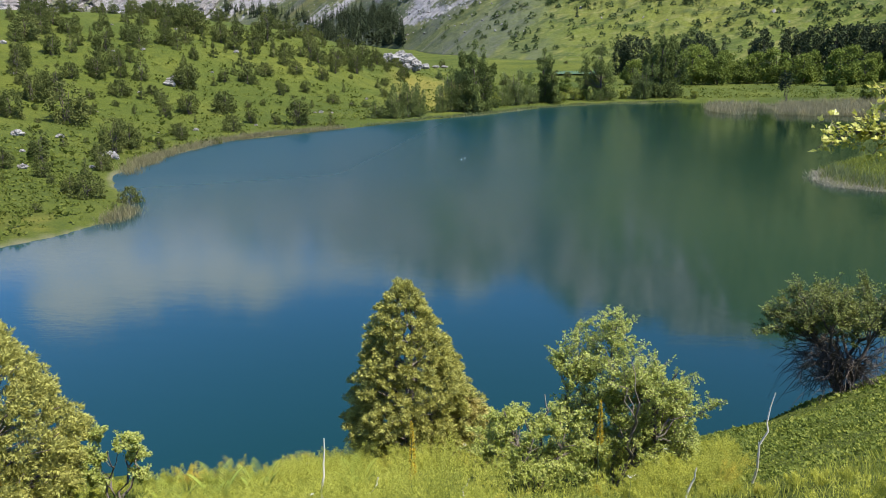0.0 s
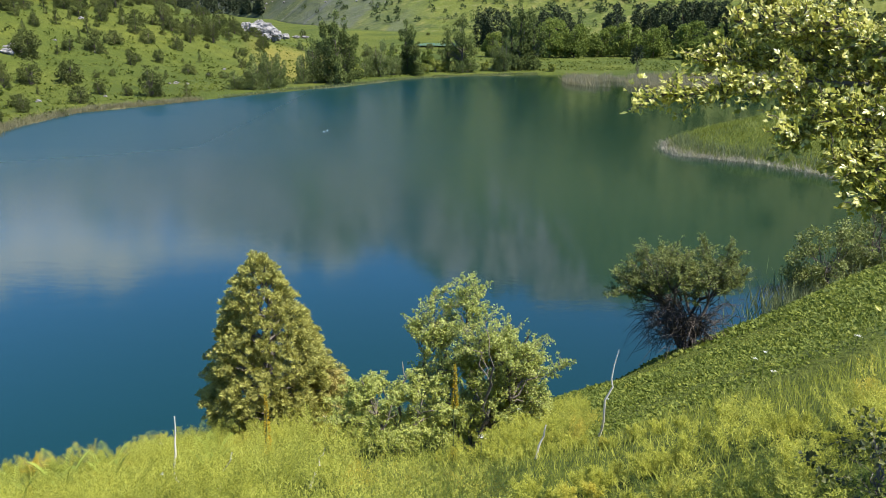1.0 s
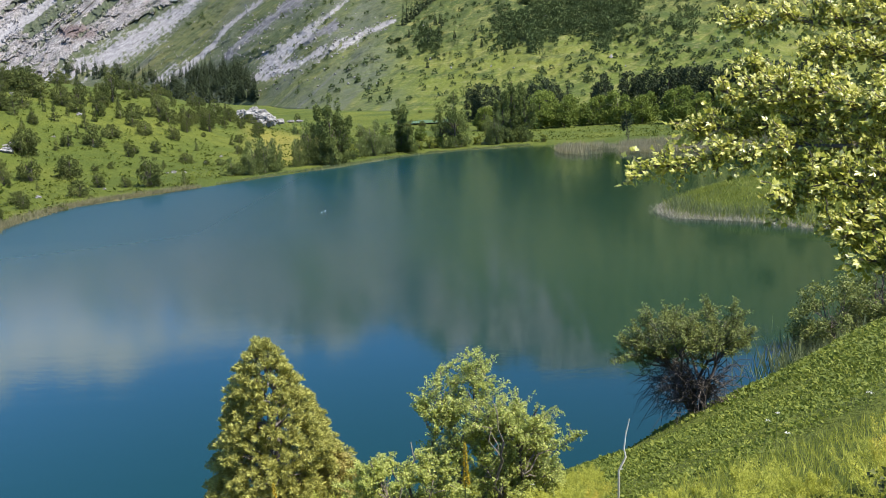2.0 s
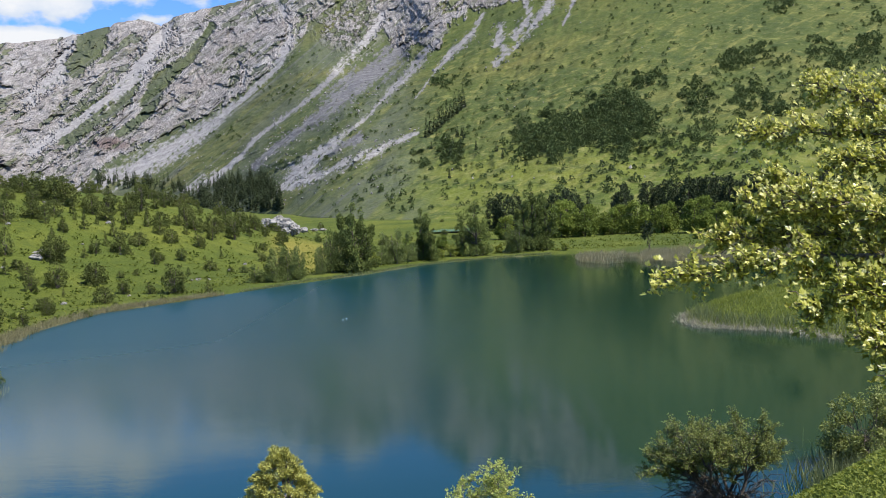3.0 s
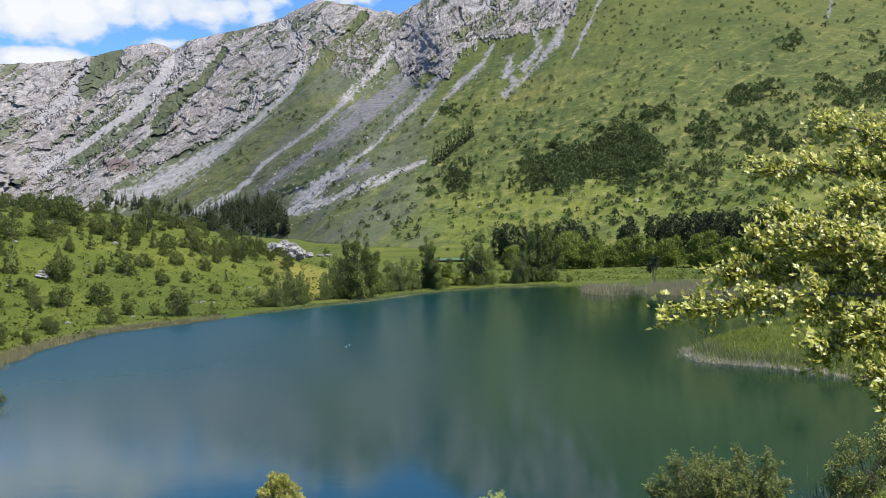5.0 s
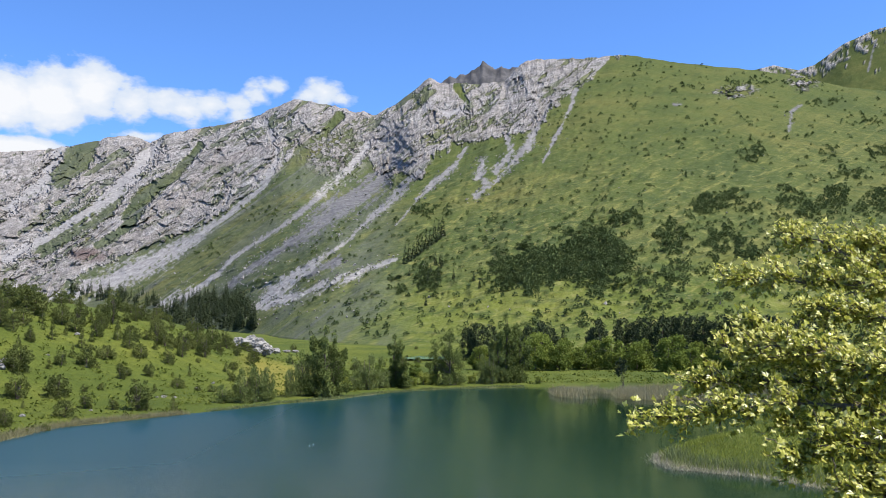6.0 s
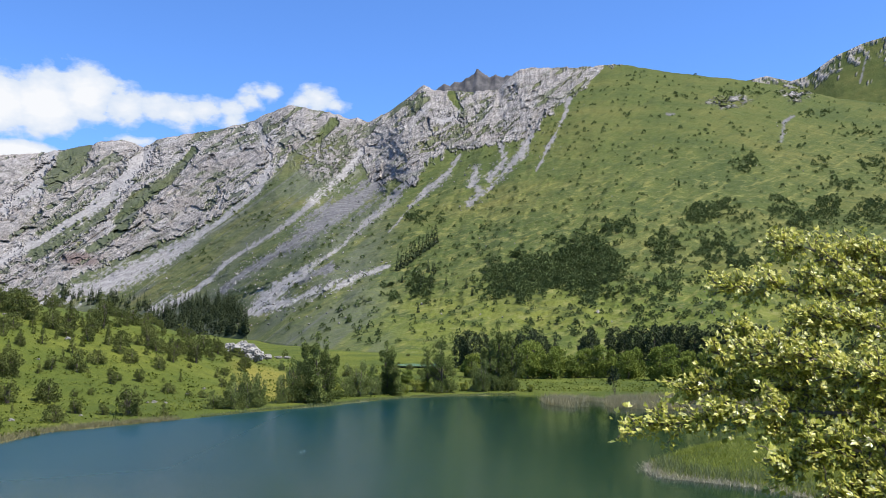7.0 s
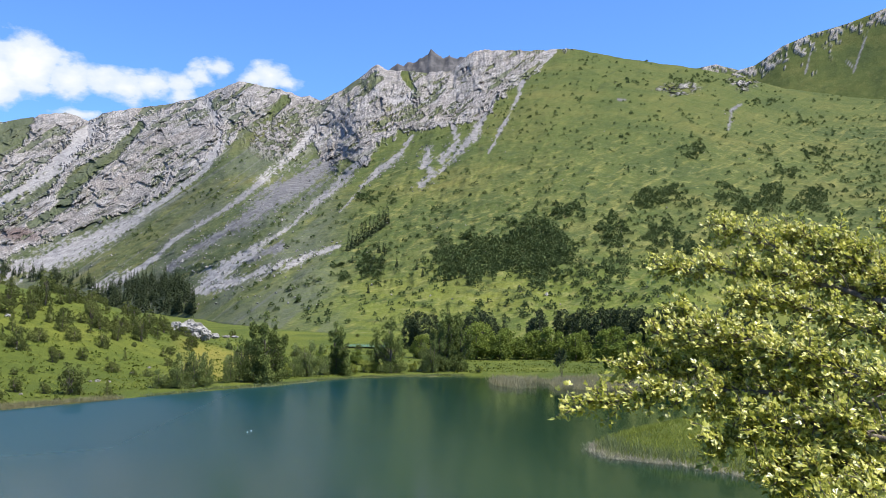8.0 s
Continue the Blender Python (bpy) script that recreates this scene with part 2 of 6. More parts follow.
    r = k.mix(k.ramp(k.noise(0.8, 6.0, 0.7, vector=fall.outputs["Vector"], stretch=(1.3, 1.6, 1)), (0.57, 0.0), (0.64, 0.75)), r, (0.08, 0.10, 0.038))
    r = k.mix(k.mask("red"), r, (0.15, 0.095, 0.082))
    # loose stone: the dark grey carries painted shade, pale stone where masked
    s = k.ramp(k.noise(0.09, 7.0, 0.7), (0.36, (0.075, 0.073, 0.076)), (0.5, (0.115, 0.112, 0.115)), (0.64, (0.165, 0.160, 0.160)))
    s = k.mix(k.mask("pale"), s, k.ramp(k.noise(0.12, 6.0, 0.7), (0.36, (0.185, 0.174, 0.167)), (0.5, (0.255, 0.242, 0.233)), (0.64, (0.33, 0.315, 0.304))))
    c = k.mix(k.mask("rock"), g, r)
    c = k.mix(k.mask("scree"), c, s)
    k.color(c)
    k.bump(k.math("ADD", k.math("MULTIPLY", k.math("ADD", k.math("ADD", grit, k.math("MULTIPLY", chip, 0.6)), k.math("MULTIPLY", crag, 2.0)), k.math("MULTIPLY", k.mask("rock"), k.math("SUBTRACT", 1.0, k.mask("scree")))), k.math("MULTIPLY", shrub, 0.5)), 0.9, 6.0)
    return k.m


def water_mat():
    k = Mat("lake_water", 0.07, 0.5)
    k.b.inputs["IOR"].default_value = 1.333
    deep = k.noise(0.012, 3.0)
    # a breeze roughens the water towards the far-left cove and leaves the sheltered side glassy
    xyz = k.t.nodes.new("ShaderNodeSeparateXYZ")
    k.link(k.base, xyz.inputs[0])
    lee = k.math("ADD", k.math("MULTIPLY", xyz.outputs["X"], -0.013), 0.42, True)
    open_water = k.math("MULTIPLY", k.math("SUBTRACT", xyz.outputs["Y"], 36.0), 0.022, True)
    # turquoise to the left, dark green right: sky and slope reflections tinted into the colour
    reflect_tint = k.math("ADD", lee, k.math("MULTIPLY", k.math("SUBTRACT", deep, 0.5), 0.5))
    k.color(k.ramp(reflect_tint, (0.05, (0.002, 0.015, 0.007)), (0.45, (0.003, 0.025, 0.021)), (0.9, (0.006, 0.037, 0.045))))
    wind = k.math("ADD", k.math("MULTIPLY", k.ramp(k.noise(0.02, 4.0, 0.6, stretch=(1.0, 0.6, 1.0)), (0.35, 0.2), (0.7, 1.0)), 0.5), lee)
    swell = k.noise(0.55, 3.0, 0.5, stretch=(0.5, 1.2, 1))
    ripple = k.noise(3.2, 4.0, 0.65, stretch=(0.6, 1.3, 1))
    h = k.math("MULTIPLY", k.math("ADD", k.math("MULTIPLY", swell, 0.8), k.math("MULTIPLY", ripple, 0.35)), wind)
    k.link(k.math("ADD", k.math("MULTIPLY", k.math("MULTIPLY", lee, open_water), 0.30), 0.05), k.b.inputs["Roughness"])
    k.bump(h, 0.02, 0.35)
    return k.m


def stone_mat(name, dark, mid, light, scale=1.5):
    k = Mat(name, 0.92, 0.15)
    n, f = k.noise(scale, 8.0, 0.7), k.noise(scale * 6, 5.0, 0.7)
    c = k.ramp(n, (0.3, dark), (0.5, mid), (0.7, light))
    k.color(k.mix(k.ramp(f, (0.55, 0.0), (0.75, 0.6)), c, dark))
    k.bump(f, 0.8, 0.08)
    return k.m


def pond_mat():
    k = Mat("pond_water", 0.12, 0.5)
    k.color(k.ramp(k.noise(0.2), (0.3, (0.04, 0.13, 0.13)), (0.7, (0.06, 0.17, 0.16))))
    return k.m


MEADOW, MOUNTAIN, WATER = meadow_mat(), mountain_mat(), water_mat()
BACKROCK = stone_mat("dark_far_rock", (0.030, 0.030, 0.032), (0.060, 0.058, 0.060), (0.11, 0.105, 0.105), 0.02)
FARSTONE = stone_mat("pale_fallen_stone", (0.11, 0.105, 0.10), (0.19, 0.18, 0.17), (0.30, 0.285, 0.27), 0.2)
LIMESTONE = stone_mat("pale_limestone", (0.075, 0.070, 0.065), (0.22, 0.21, 0.195), (0.34, 0.325, 0.305), 0.9)
BARK = bark_mat("grey_brown_bark", (0.045, 0.036, 0.028), (0.16, 0.135, 0.11))
TWIG = bark_mat("twig_bark", (0.075, 0.060, 0.048), (0.24, 0.205, 0.17), 40.0)
JUNIPER = leaf_mat("juniper_sprays", (0.15, 0.155, 0.042), (0.43, 0.42, 0.115), (0.64, 0.60, 0.20), 0.32, 0.75, 0.12, 4.0, 0.35)
JUNIPER_DRY = leaf_mat("juniper_sprays_dry", (0.21, 0.185, 0.055), (0.46, 0.40, 0.13), (0.64, 0.56, 0.20), 0.25, 0.7, 0.2, 2.0)
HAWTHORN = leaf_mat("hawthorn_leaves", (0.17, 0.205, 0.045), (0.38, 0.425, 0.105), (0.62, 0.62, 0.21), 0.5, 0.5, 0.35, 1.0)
# the cream stop paints sun highlights on leaves, the dark stop a shaded interior
NEARLEAF = leaf_mat("highlight_hawthorn_leaves", (0.13, 0.16, 0.027), (0.45, 0.45, 0.075), (0.92, 0.85, 0.36), 0.42, 0.36, 0.55, 2.5, 0.66)
# bramble leaves with the tree's shade put into their dark colour
SHADELEAF = leaf_mat("shade_dark_bramble_leaves", (0.030, 0.040, 0.010), (0.060, 0.075, 0.018), (0.16, 0.17, 0.04), 0.3, 0.5, 0.35, 1.0)
BUSHLEAF = leaf_mat("grey_green_bush_leaves", (0.085, 0.110, 0.026), (0.180, 0.210, 0.050), (0.32, 0.335, 0.090), 0.35, 0.5, 0.35, 1.0)
POPLAR = leaf_mat("poplar_leaves", (0.055, 0.078, 0.022), (0.115, 0.145, 0.040), (0.195, 0.225, 0.072), 0.3, 0.7, 0.08, 0.35, 0.25)
WILLOW = leaf_mat("willow_leaves", (0.085, 0.115, 0.034), (0.155, 0.190, 0.060), (0.24, 0.27, 0.105), 0.35, 0.75, 0.06, 0.3, 0.2)
ORCHARD = leaf_mat("orchard_leaves", (0.066, 0.095, 0.020), (0.145, 0.185, 0.034), (0.24, 0.27, 0.058), 0.33, 0.7, 0.08, 0.3, 0.15)
SPRUCE = leaf_mat("dark_conifer_needles", (0.026, 0.038, 0.018), (0.045, 0.060, 0.028), (0.075, 0.092, 0.046), 0.06, 0.8, 0.06, 0.3, 0.3)
SHRUB = leaf_mat("hill_juniper_needles", (0.046, 0.060, 0.018), (0.100, 0.118, 0.034), (0.20, 0.205, 0.066), 0.25, 0.8, 0.06, 0.5, 0.2)
MOUNTSHRUB = leaf_mat("mountain_shrub_leaves", (0.042, 0.060, 0.021), (0.080, 0.106, 0.037), (0.135, 0.165, 0.06), 0.2, 0.8, 0.06, 0.05, 0.25)
TURF = leaf_mat("turf_herb_leaves", (0.060, 0.085, 0.015), (0.100, 0.125, 0.022), (0.165, 0.180, 0.038), 0.3, 0.8, 0.1, 0.1)
HERB = leaf_mat("slope_herb_leaves", (0.076, 0.108, 0.018), (0.165, 0.202, 0.032), (0.34, 0.35, 0.066), 0.4, 0.6, 0.2, 0.8, 0.55)
YOUNG = leaf_mat("young_yellow_leaves", (0.13, 0.16, 0.02), (0.20, 0.23, 0.035), (0.27, 0.29, 0.06), 0.35, 0.55, 0.3, 0.5)
GRASS = leaf_mat("bank_grass", (0.145, 0.175, 0.028), (0.32, 0.345, 0.055), (0.52, 0.51, 0.10), 0.4, 0.6, 0.25, 0.5)


def fennel_mat():
    """Fresh plumes, some already turning yellow."""
    k = Mat("feathery_fennel", 0.6, 0.2)
    tone = k.math("ADD", k.math("MULTIPLY", k.island(), 0.3), k.math("MULTIPLY", k.noise(1.4, 3.0), 0.7))
    c = k.ramp(tone, (0.2, (0.145, 0.175, 0.028)), (0.5, (0.385, 0.400, 0.060)), (0.8, (0.66, 0.63, 0.13)))
    c = k.mix(k.ramp(k.noise(0.9, 4.0, 0.65, stretch=(1.0, 1.0, 0.5)), (0.48, 0.0), (0.60, 0.5)), c, (0.20, 0.235, 0.038))
    c = k.mix(k.ramp(k.noise(0.75, 3.0, 0.6), (0.565, 0.0), (0.69, 0.75)), c, (0.68, 0.48, 0.07))
    k.color(c).glow_through(c, 0.45)
    return k.m


FENNEL = fennel_mat()
FERN = leaf_mat("fern_fronds", (0.17, 0.23, 0.035), (0.30, 0.36, 0.06), (0.44, 0.47, 0.10), 0.45, 0.6, 0.25, 3.0, 0.3)
REED = leaf_mat("dry_reeds", (0.165, 0.155, 0.075), (0.265, 0.24, 0.125), (0.38, 0.335, 0.195), 0.4, 0.7, 0.2, 0.4)
DEADSTRAW = leaf_mat("washed_up_straw", (0.21, 0.185, 0.125), (0.32, 0.29, 0.205), (0.45, 0.41, 0.31), 0.3, 0.7, 0.2, 0.6)
GREENREED = leaf_mat("green_reeds", (0.078, 0.111, 0.039), (0.143, 0.176, 0.072), (0.247, 0.267, 0.13), 0.35, 0.6, 0.2, 0.5)
STRAW = leaf_mat("dead_stalk", (0.5, 0.46, 0.38), (0.6, 0.56, 0.48), (0.68, 0.64, 0.56), 0.05, 0.8, 0.2, 5.0)
FLOWER = leaf_mat("yellow_flower", (0.34, 0.24, 0.015), (0.50, 0.36, 0.03), (0.62, 0.46, 0.06), 0.2, 0.7, 0.2, 9.0)
WHITEBLOOM = leaf_mat("white_umbel", (0.60, 0.60, 0.52), (0.72, 0.72, 0.66), (0.80, 0.80, 0.75), 0.2, 0.7, 0.2, 9.0)

# ---- the lie of the land ----
def hashed(ix, iy, seed):
    h = (ix.astype(np.int64) * 374761393 + iy.astype(np.int64) * 668265263 + seed * 974634777) & 0x7FFFFFFF
    h = ((h ^ (h >> 13)) * 1274126177) & 0x7FFFFFFF
    return ((h ^ (h >> 16)) & 0xFFFF) / 65535.0


def value_noise(x, y, seed=0):
    """Smooth noise from 0 to 1 over arrays."""
    x, y = np.asarray(x, float), np.asarray(y, float)
    ix, iy = np.floor(x), np.floor(y)
    fx, fy = x - ix, y - iy
    fx, fy = fx * fx * (3 - 2 * fx), fy * fy * (3 - 2 * fy)
    a, b = hashed(ix, iy, seed), hashed(ix + 1, iy, seed)
    c, d = hashed(ix, iy + 1, seed), hashed(ix + 1, iy + 1, seed)
    return (a * (1 - fx) + b * fx) * (1 - fy) + (c * (1 - fx) + d * fx) * fy


def fractal(x, y, octaves=4, seed=0, rough=0.5, ridged=False):
    total, amp, norm = 0.0, 1.0, 0.0
    for k in range(octaves):
        n = value_noise(x * 2**k + 17.3 * k, y * 2**k - 9.1 * k, seed + k)
        total, norm, amp = total + amp * (1 - abs(2 * n - 1) if ridged else n), norm + amp, amp * rough
    return total / norm


def smooth(a, b, x):
    t = np.clip((np.asarray(x, float) - a) / (b - a), 0, 1)
    return t * t * (3 - 2 * t)


# the lake's outline, clockwise from the far-left cove
SHORE = np.array([(-50, 45), (-37.4, 48), (-35.6, 51.5), (-34.6, 56), (-35.2, 60), (-40, 67), (-46, 75.5), (-48.2, 80), (-48, 85), (-49.8, 95),
                  (-49.6, 110), (-44.4, 118), (-36.3, 131.4), (-28.2, 145), (-20.6, 154), (-12, 170), (-4, 178), (6, 183), (16, 186), (30, 181), (46, 174),
                  (62, 166), (70, 150), (62, 126), (50, 112), (36, 104), (26, 95), (20.0, 86), (18.9, 80.8), (19.5, 77.2), (21.6, 75.4), (23.8, 74),
                  (26.8, 70), (29, 65), (29.5, 59), (27.8, 53), (25, 47), (20.4, 40.4), (15.7, 35.7), (10.3, 30.4), (5, 25.6), (-2, 22), (-9, 20.5),
                  (-18, 20.8), (-28, 21), (-42, 18), (-60, 10), (-85, 4), (-100, 16), (-82, 38)], float)


def lake_distance(x, y):
    """Metres from the shoreline: positive on land, negative on the water."""
    best, inside = np.full(np.shape(x), 1e9), np.zeros(np.shape(x), bool)
    for (ax, ay), (bx, by) in zip(SHORE, np.roll(SHORE, -1, 0)):
        ex, ey = bx - ax, by - ay
        t = np.clip(((x - ax) * ex + (y - ay) * ey) / (ex * ex + ey * ey), 0, 1)
        best = np.minimum(best, np.hypot(x - ax - t * ex, y - ay - t * ey))
        inside ^= ((ay > y) != (by > y)) & (x < ex * (y - ay) / (ey if abs(ey) > 1e-9 else 1e-9) + ax)
    return np.where(inside, -best, best)


def bearing(x, y):
    return np.degrees(np.arctan2(x, y))


def land(x, y):
    """The height of the ground, up to the foot of the mountains."""
    x, y = np.asarray(x, float), np.asarray(y, float)
    r, az = np.hypot(x, y), bearing(x, y)
    d = lake_distance(x, y) + 1.6 * (fractal(x / 5, y / 5, 3, 5) - 0.5)
    # the bank from which one looks: falls from the path to a shoulder, then drops to the water
    fall = np.interp(az, [-180, -110, -60, -20, 0, 7, 11, 18, 27, 45, 90, 130, 180], [-0.3, 0.1, 0.36, 0.40, 0.40, 0.37, 0.352, 0.288, 0.207, 0.13, 0.02, -0.2, -0.3])
    slope, drop = 10.4 - fall * np.minimum(r, 80) + 0.35 * (fractal(x / 3, y / 3, 3, 9) - 0.5), np.interp(az, [-20, 4, 14, 30], [0.72, 0.8, 1.5, 1.5]) * d
    near = np.where(abs(slope - drop) < 2, np.minimum(slope, drop) - (2 - abs(slope - drop)) ** 2 / 8, np.minimum(slope, drop))
    near = np.where(r < 7, slope, near)
    # the other shores: a low lip, a hill of junipers, a flat valley floor
    lip = 0.4 * (1 - np.exp(-np.maximum(d, 0) / 1.5)) + 0.022 * np.minimum(np.maximum(d, 0), 12)
    crest = np.interp(az, [-95, -60, -38, -27, -23, -19, -14.7, -12, -10, -7, 20, 60, 95], [12, 18, 20.0, 19.5, 17.5, 15.2, 9.0, 4.8, 2.0, 0.3, 0.3, 3.0, 8.0])
    hill = crest * smooth(0, 90, d) * (1 - 0.45 * smooth(110, 300, d))
    bumps = 2.2 * (fractal(x / 22, y / 22, 4, 3) - 0.5) * smooth(3, 25, d) * smooth(-7, -13, az)
    point = 1.6 * smooth(0.5, 9, d) * smooth(130, 105, r) * smooth(5, 15, az)
    far = lip + hill + bumps + point + 0.012 * np.maximum(r - 230, 0) + 0.5 * (fractal(x / 9, y / 9, 3, 4) - 0.5) * smooth(1, 6, d)
    # the valley floor runs up to the foot of the mountains
    rim = foot(az)
    far = far + (4.6 + (rim - 380) * 0.026 - far) * smooth(-130, 5, r - rim) * smooth(18, 48, np.hypot(x + 8.2, y - 312.9))
    edge = np.interp(x, [-100, 0, 20, 29, 100], [28, 32, 56, 63, 63])
    z = near + (far - near) * smooth(-5, 5, y - edge)
    bed = np.maximum(0.4 * d, -4) - 0.05
    return np.where(d > 0, np.maximum(z, 0.02), bed)


def land_at(x, y):
    return float(land(np.array([x]), np.array([y]))[0])


def mesh_of(name, verts, faces, material, shade=True, masks=None):
    me = bpy.data.meshes.new(name)
    verts = np.ascontiguousarray(verts, np.float32)
    faces = np.ascontiguousarray(faces, np.int32)
    n, k = faces.shape
    me.vertices.add(len(verts))
    me.vertices.foreach_set("co", verts.ravel())
    me.loops.add(n * k)
    me.loops.foreach_set("vertex_index", faces.ravel())
    me.polygons.add(n)
    me.polygons.foreach_set("loop_start", np.arange(0, n * k, k, dtype=np.int32))
    me.polygons.foreach_set("use_smooth", np.full(n, shade))
    me.materials.append(material)
    me.update(calc_edges=True)
    for key, values in (masks or {}).items():
        values = np.ascontiguousarray(values, np.float32)
        if values.ndim == 2:
            me.attributes.new(key, "FLOAT_VECTOR", "POINT").data.foreach_set("vector", values.ravel())
        else:
            me.attributes.new(key, "FLOAT", "POINT").data.foreach_set("value", values)
    return me


def grid_faces(rows, cols, wrap=False):
    i, j = np.meshgrid(np.arange(rows - 1), np.arange(cols if wrap else cols - 1), indexing="ij")
    a, b = i * cols + j, i * cols + (j + 1) % cols
    return np.stack([a, b, b + cols, a + cols], -1).reshape(-1, 4)


# bearings: close-set where the view goes, wide-set behind
AZ = np.concatenate([np.arange(-50, 42, 0.17), np.arange(42, 310, 4.0)])


def build_ground():
    rings = np.concatenate([[0.0], np.geomspace(0.15, 12, 54)[:-1], np.geomspace(12, 130, 170)[:-1], np.geomspace(130, 470, 130)[:-1], np.geomspace(470, 4800, 12)])
    rr, aa = np.meshgrid(rings, np.radians(AZ), indexing="ij")
    x, y = rr * np.sin(aa), rr * np.cos(aa)
    z = land(x, y)
    d, az = lake_distance(x, y), bearing(x, y)
    dry = smooth(-14.5, -12, az) * smooth(-7, -9, az) * smooth(150, 175, rr) * smooth(260, 215, rr) * (0.35 + 0.65 * fractal(x / 9, y / 9, 3, 21))
    dry = np.maximum(dry, smooth(-29, -33, az) * smooth(70, 62, rr) * smooth(38, 48, rr) * smooth(0.5, 3, d) * smooth(0.42, 0.62, fractal(x / 4, y / 4, 3, 22)))
    bare = 0.6 * smooth(0.7, 0.1, d) * (y > 40) * smooth(0.35, 0.6, fractal(x / 6, y / 6, 2, 23))
    ob = new("ground", mesh_of("ground", np.stack([x, y, z], -1).reshape(-1, 3), grid_faces(len(rings), len(AZ), True), MEADOW,
                               masks={"dry": dry.ravel(), "bare": bare.ravel()}))
    tagged(ob, "green grassy banks and meadows round a mountain lake", "ground", kind="structure")


def build_water():
    me = bpy.data.meshes.new("water")
    me.from_pydata([(x, y, 0) for x, y in ((-120, -10), (90, -10), (90, 200), (-120, 200))], [], [(0, 1, 2, 3)])
    me.materials.append(WATER)
    tagged(new("water", me), "calm blue-green lake mirroring mountain and sky", "lake", kind="structure")
    pond = bpy.data.meshes.new("pond")
    ring = [at(a, r) for a, r in ((-2.9, 300), (-0.6, 297), (0.3, 310), (0.1, 326), (-2.2, 330), (-3.2, 316))]
    level = max(land_at(p.x, p.y) for p in ring) + 0.12
    pond.from_pydata([(p.x, p.y, level) for p in ring], [], [(5, 4, 3, 2, 1, 0)[::-1]])
    pond.materials.append(pond_mat())
    tagged(new("pond", pond), "small turquoise pond glimpsed behind the shore trees", "pond", kind="structure")


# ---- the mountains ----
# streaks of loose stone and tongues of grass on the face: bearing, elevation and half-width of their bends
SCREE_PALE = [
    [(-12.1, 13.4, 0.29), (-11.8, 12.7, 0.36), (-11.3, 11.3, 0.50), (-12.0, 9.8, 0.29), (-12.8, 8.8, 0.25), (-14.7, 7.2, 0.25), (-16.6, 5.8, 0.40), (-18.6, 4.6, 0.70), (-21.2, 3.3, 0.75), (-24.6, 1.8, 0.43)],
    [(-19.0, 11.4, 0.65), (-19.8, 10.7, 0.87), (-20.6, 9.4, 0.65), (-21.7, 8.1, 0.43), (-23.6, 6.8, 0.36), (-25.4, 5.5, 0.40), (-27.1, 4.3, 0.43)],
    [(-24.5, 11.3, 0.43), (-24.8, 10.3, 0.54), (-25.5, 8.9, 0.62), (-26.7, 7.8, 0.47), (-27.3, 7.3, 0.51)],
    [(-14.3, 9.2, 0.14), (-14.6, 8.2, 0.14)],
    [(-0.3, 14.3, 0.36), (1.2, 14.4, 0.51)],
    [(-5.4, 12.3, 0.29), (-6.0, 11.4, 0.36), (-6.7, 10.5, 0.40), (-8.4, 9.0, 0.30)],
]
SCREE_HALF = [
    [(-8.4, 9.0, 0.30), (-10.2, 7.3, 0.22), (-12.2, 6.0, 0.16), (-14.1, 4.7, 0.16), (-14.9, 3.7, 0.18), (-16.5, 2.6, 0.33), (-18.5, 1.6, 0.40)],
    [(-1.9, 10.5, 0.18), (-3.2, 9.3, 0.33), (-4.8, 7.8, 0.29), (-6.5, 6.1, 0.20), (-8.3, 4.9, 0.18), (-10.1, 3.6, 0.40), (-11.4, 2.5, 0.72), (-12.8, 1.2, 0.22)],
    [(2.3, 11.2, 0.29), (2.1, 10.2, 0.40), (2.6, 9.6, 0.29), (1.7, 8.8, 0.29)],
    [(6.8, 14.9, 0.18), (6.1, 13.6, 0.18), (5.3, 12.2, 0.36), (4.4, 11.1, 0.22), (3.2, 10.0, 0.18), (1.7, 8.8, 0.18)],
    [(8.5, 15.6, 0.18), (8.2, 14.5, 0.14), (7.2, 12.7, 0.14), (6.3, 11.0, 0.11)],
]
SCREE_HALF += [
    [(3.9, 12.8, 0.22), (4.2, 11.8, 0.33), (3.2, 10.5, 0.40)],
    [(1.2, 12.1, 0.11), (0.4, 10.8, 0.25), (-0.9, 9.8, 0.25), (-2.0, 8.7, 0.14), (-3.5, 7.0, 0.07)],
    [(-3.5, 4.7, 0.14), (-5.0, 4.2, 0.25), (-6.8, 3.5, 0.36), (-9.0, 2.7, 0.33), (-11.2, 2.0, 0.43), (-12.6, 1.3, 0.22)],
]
# mainly scree in the cliff's shade, which is painted as darker grey
SCREE_SHADE_GREY = [
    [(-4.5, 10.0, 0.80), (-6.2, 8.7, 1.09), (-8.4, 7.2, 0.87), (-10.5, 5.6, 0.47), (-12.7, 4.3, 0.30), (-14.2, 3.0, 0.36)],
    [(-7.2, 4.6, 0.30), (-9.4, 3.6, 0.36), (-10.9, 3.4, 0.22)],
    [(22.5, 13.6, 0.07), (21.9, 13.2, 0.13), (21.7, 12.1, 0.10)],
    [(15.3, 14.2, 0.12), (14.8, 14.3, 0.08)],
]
SCREE = SCREE_PALE + SCREE_HALF + SCREE_SHADE_GREY
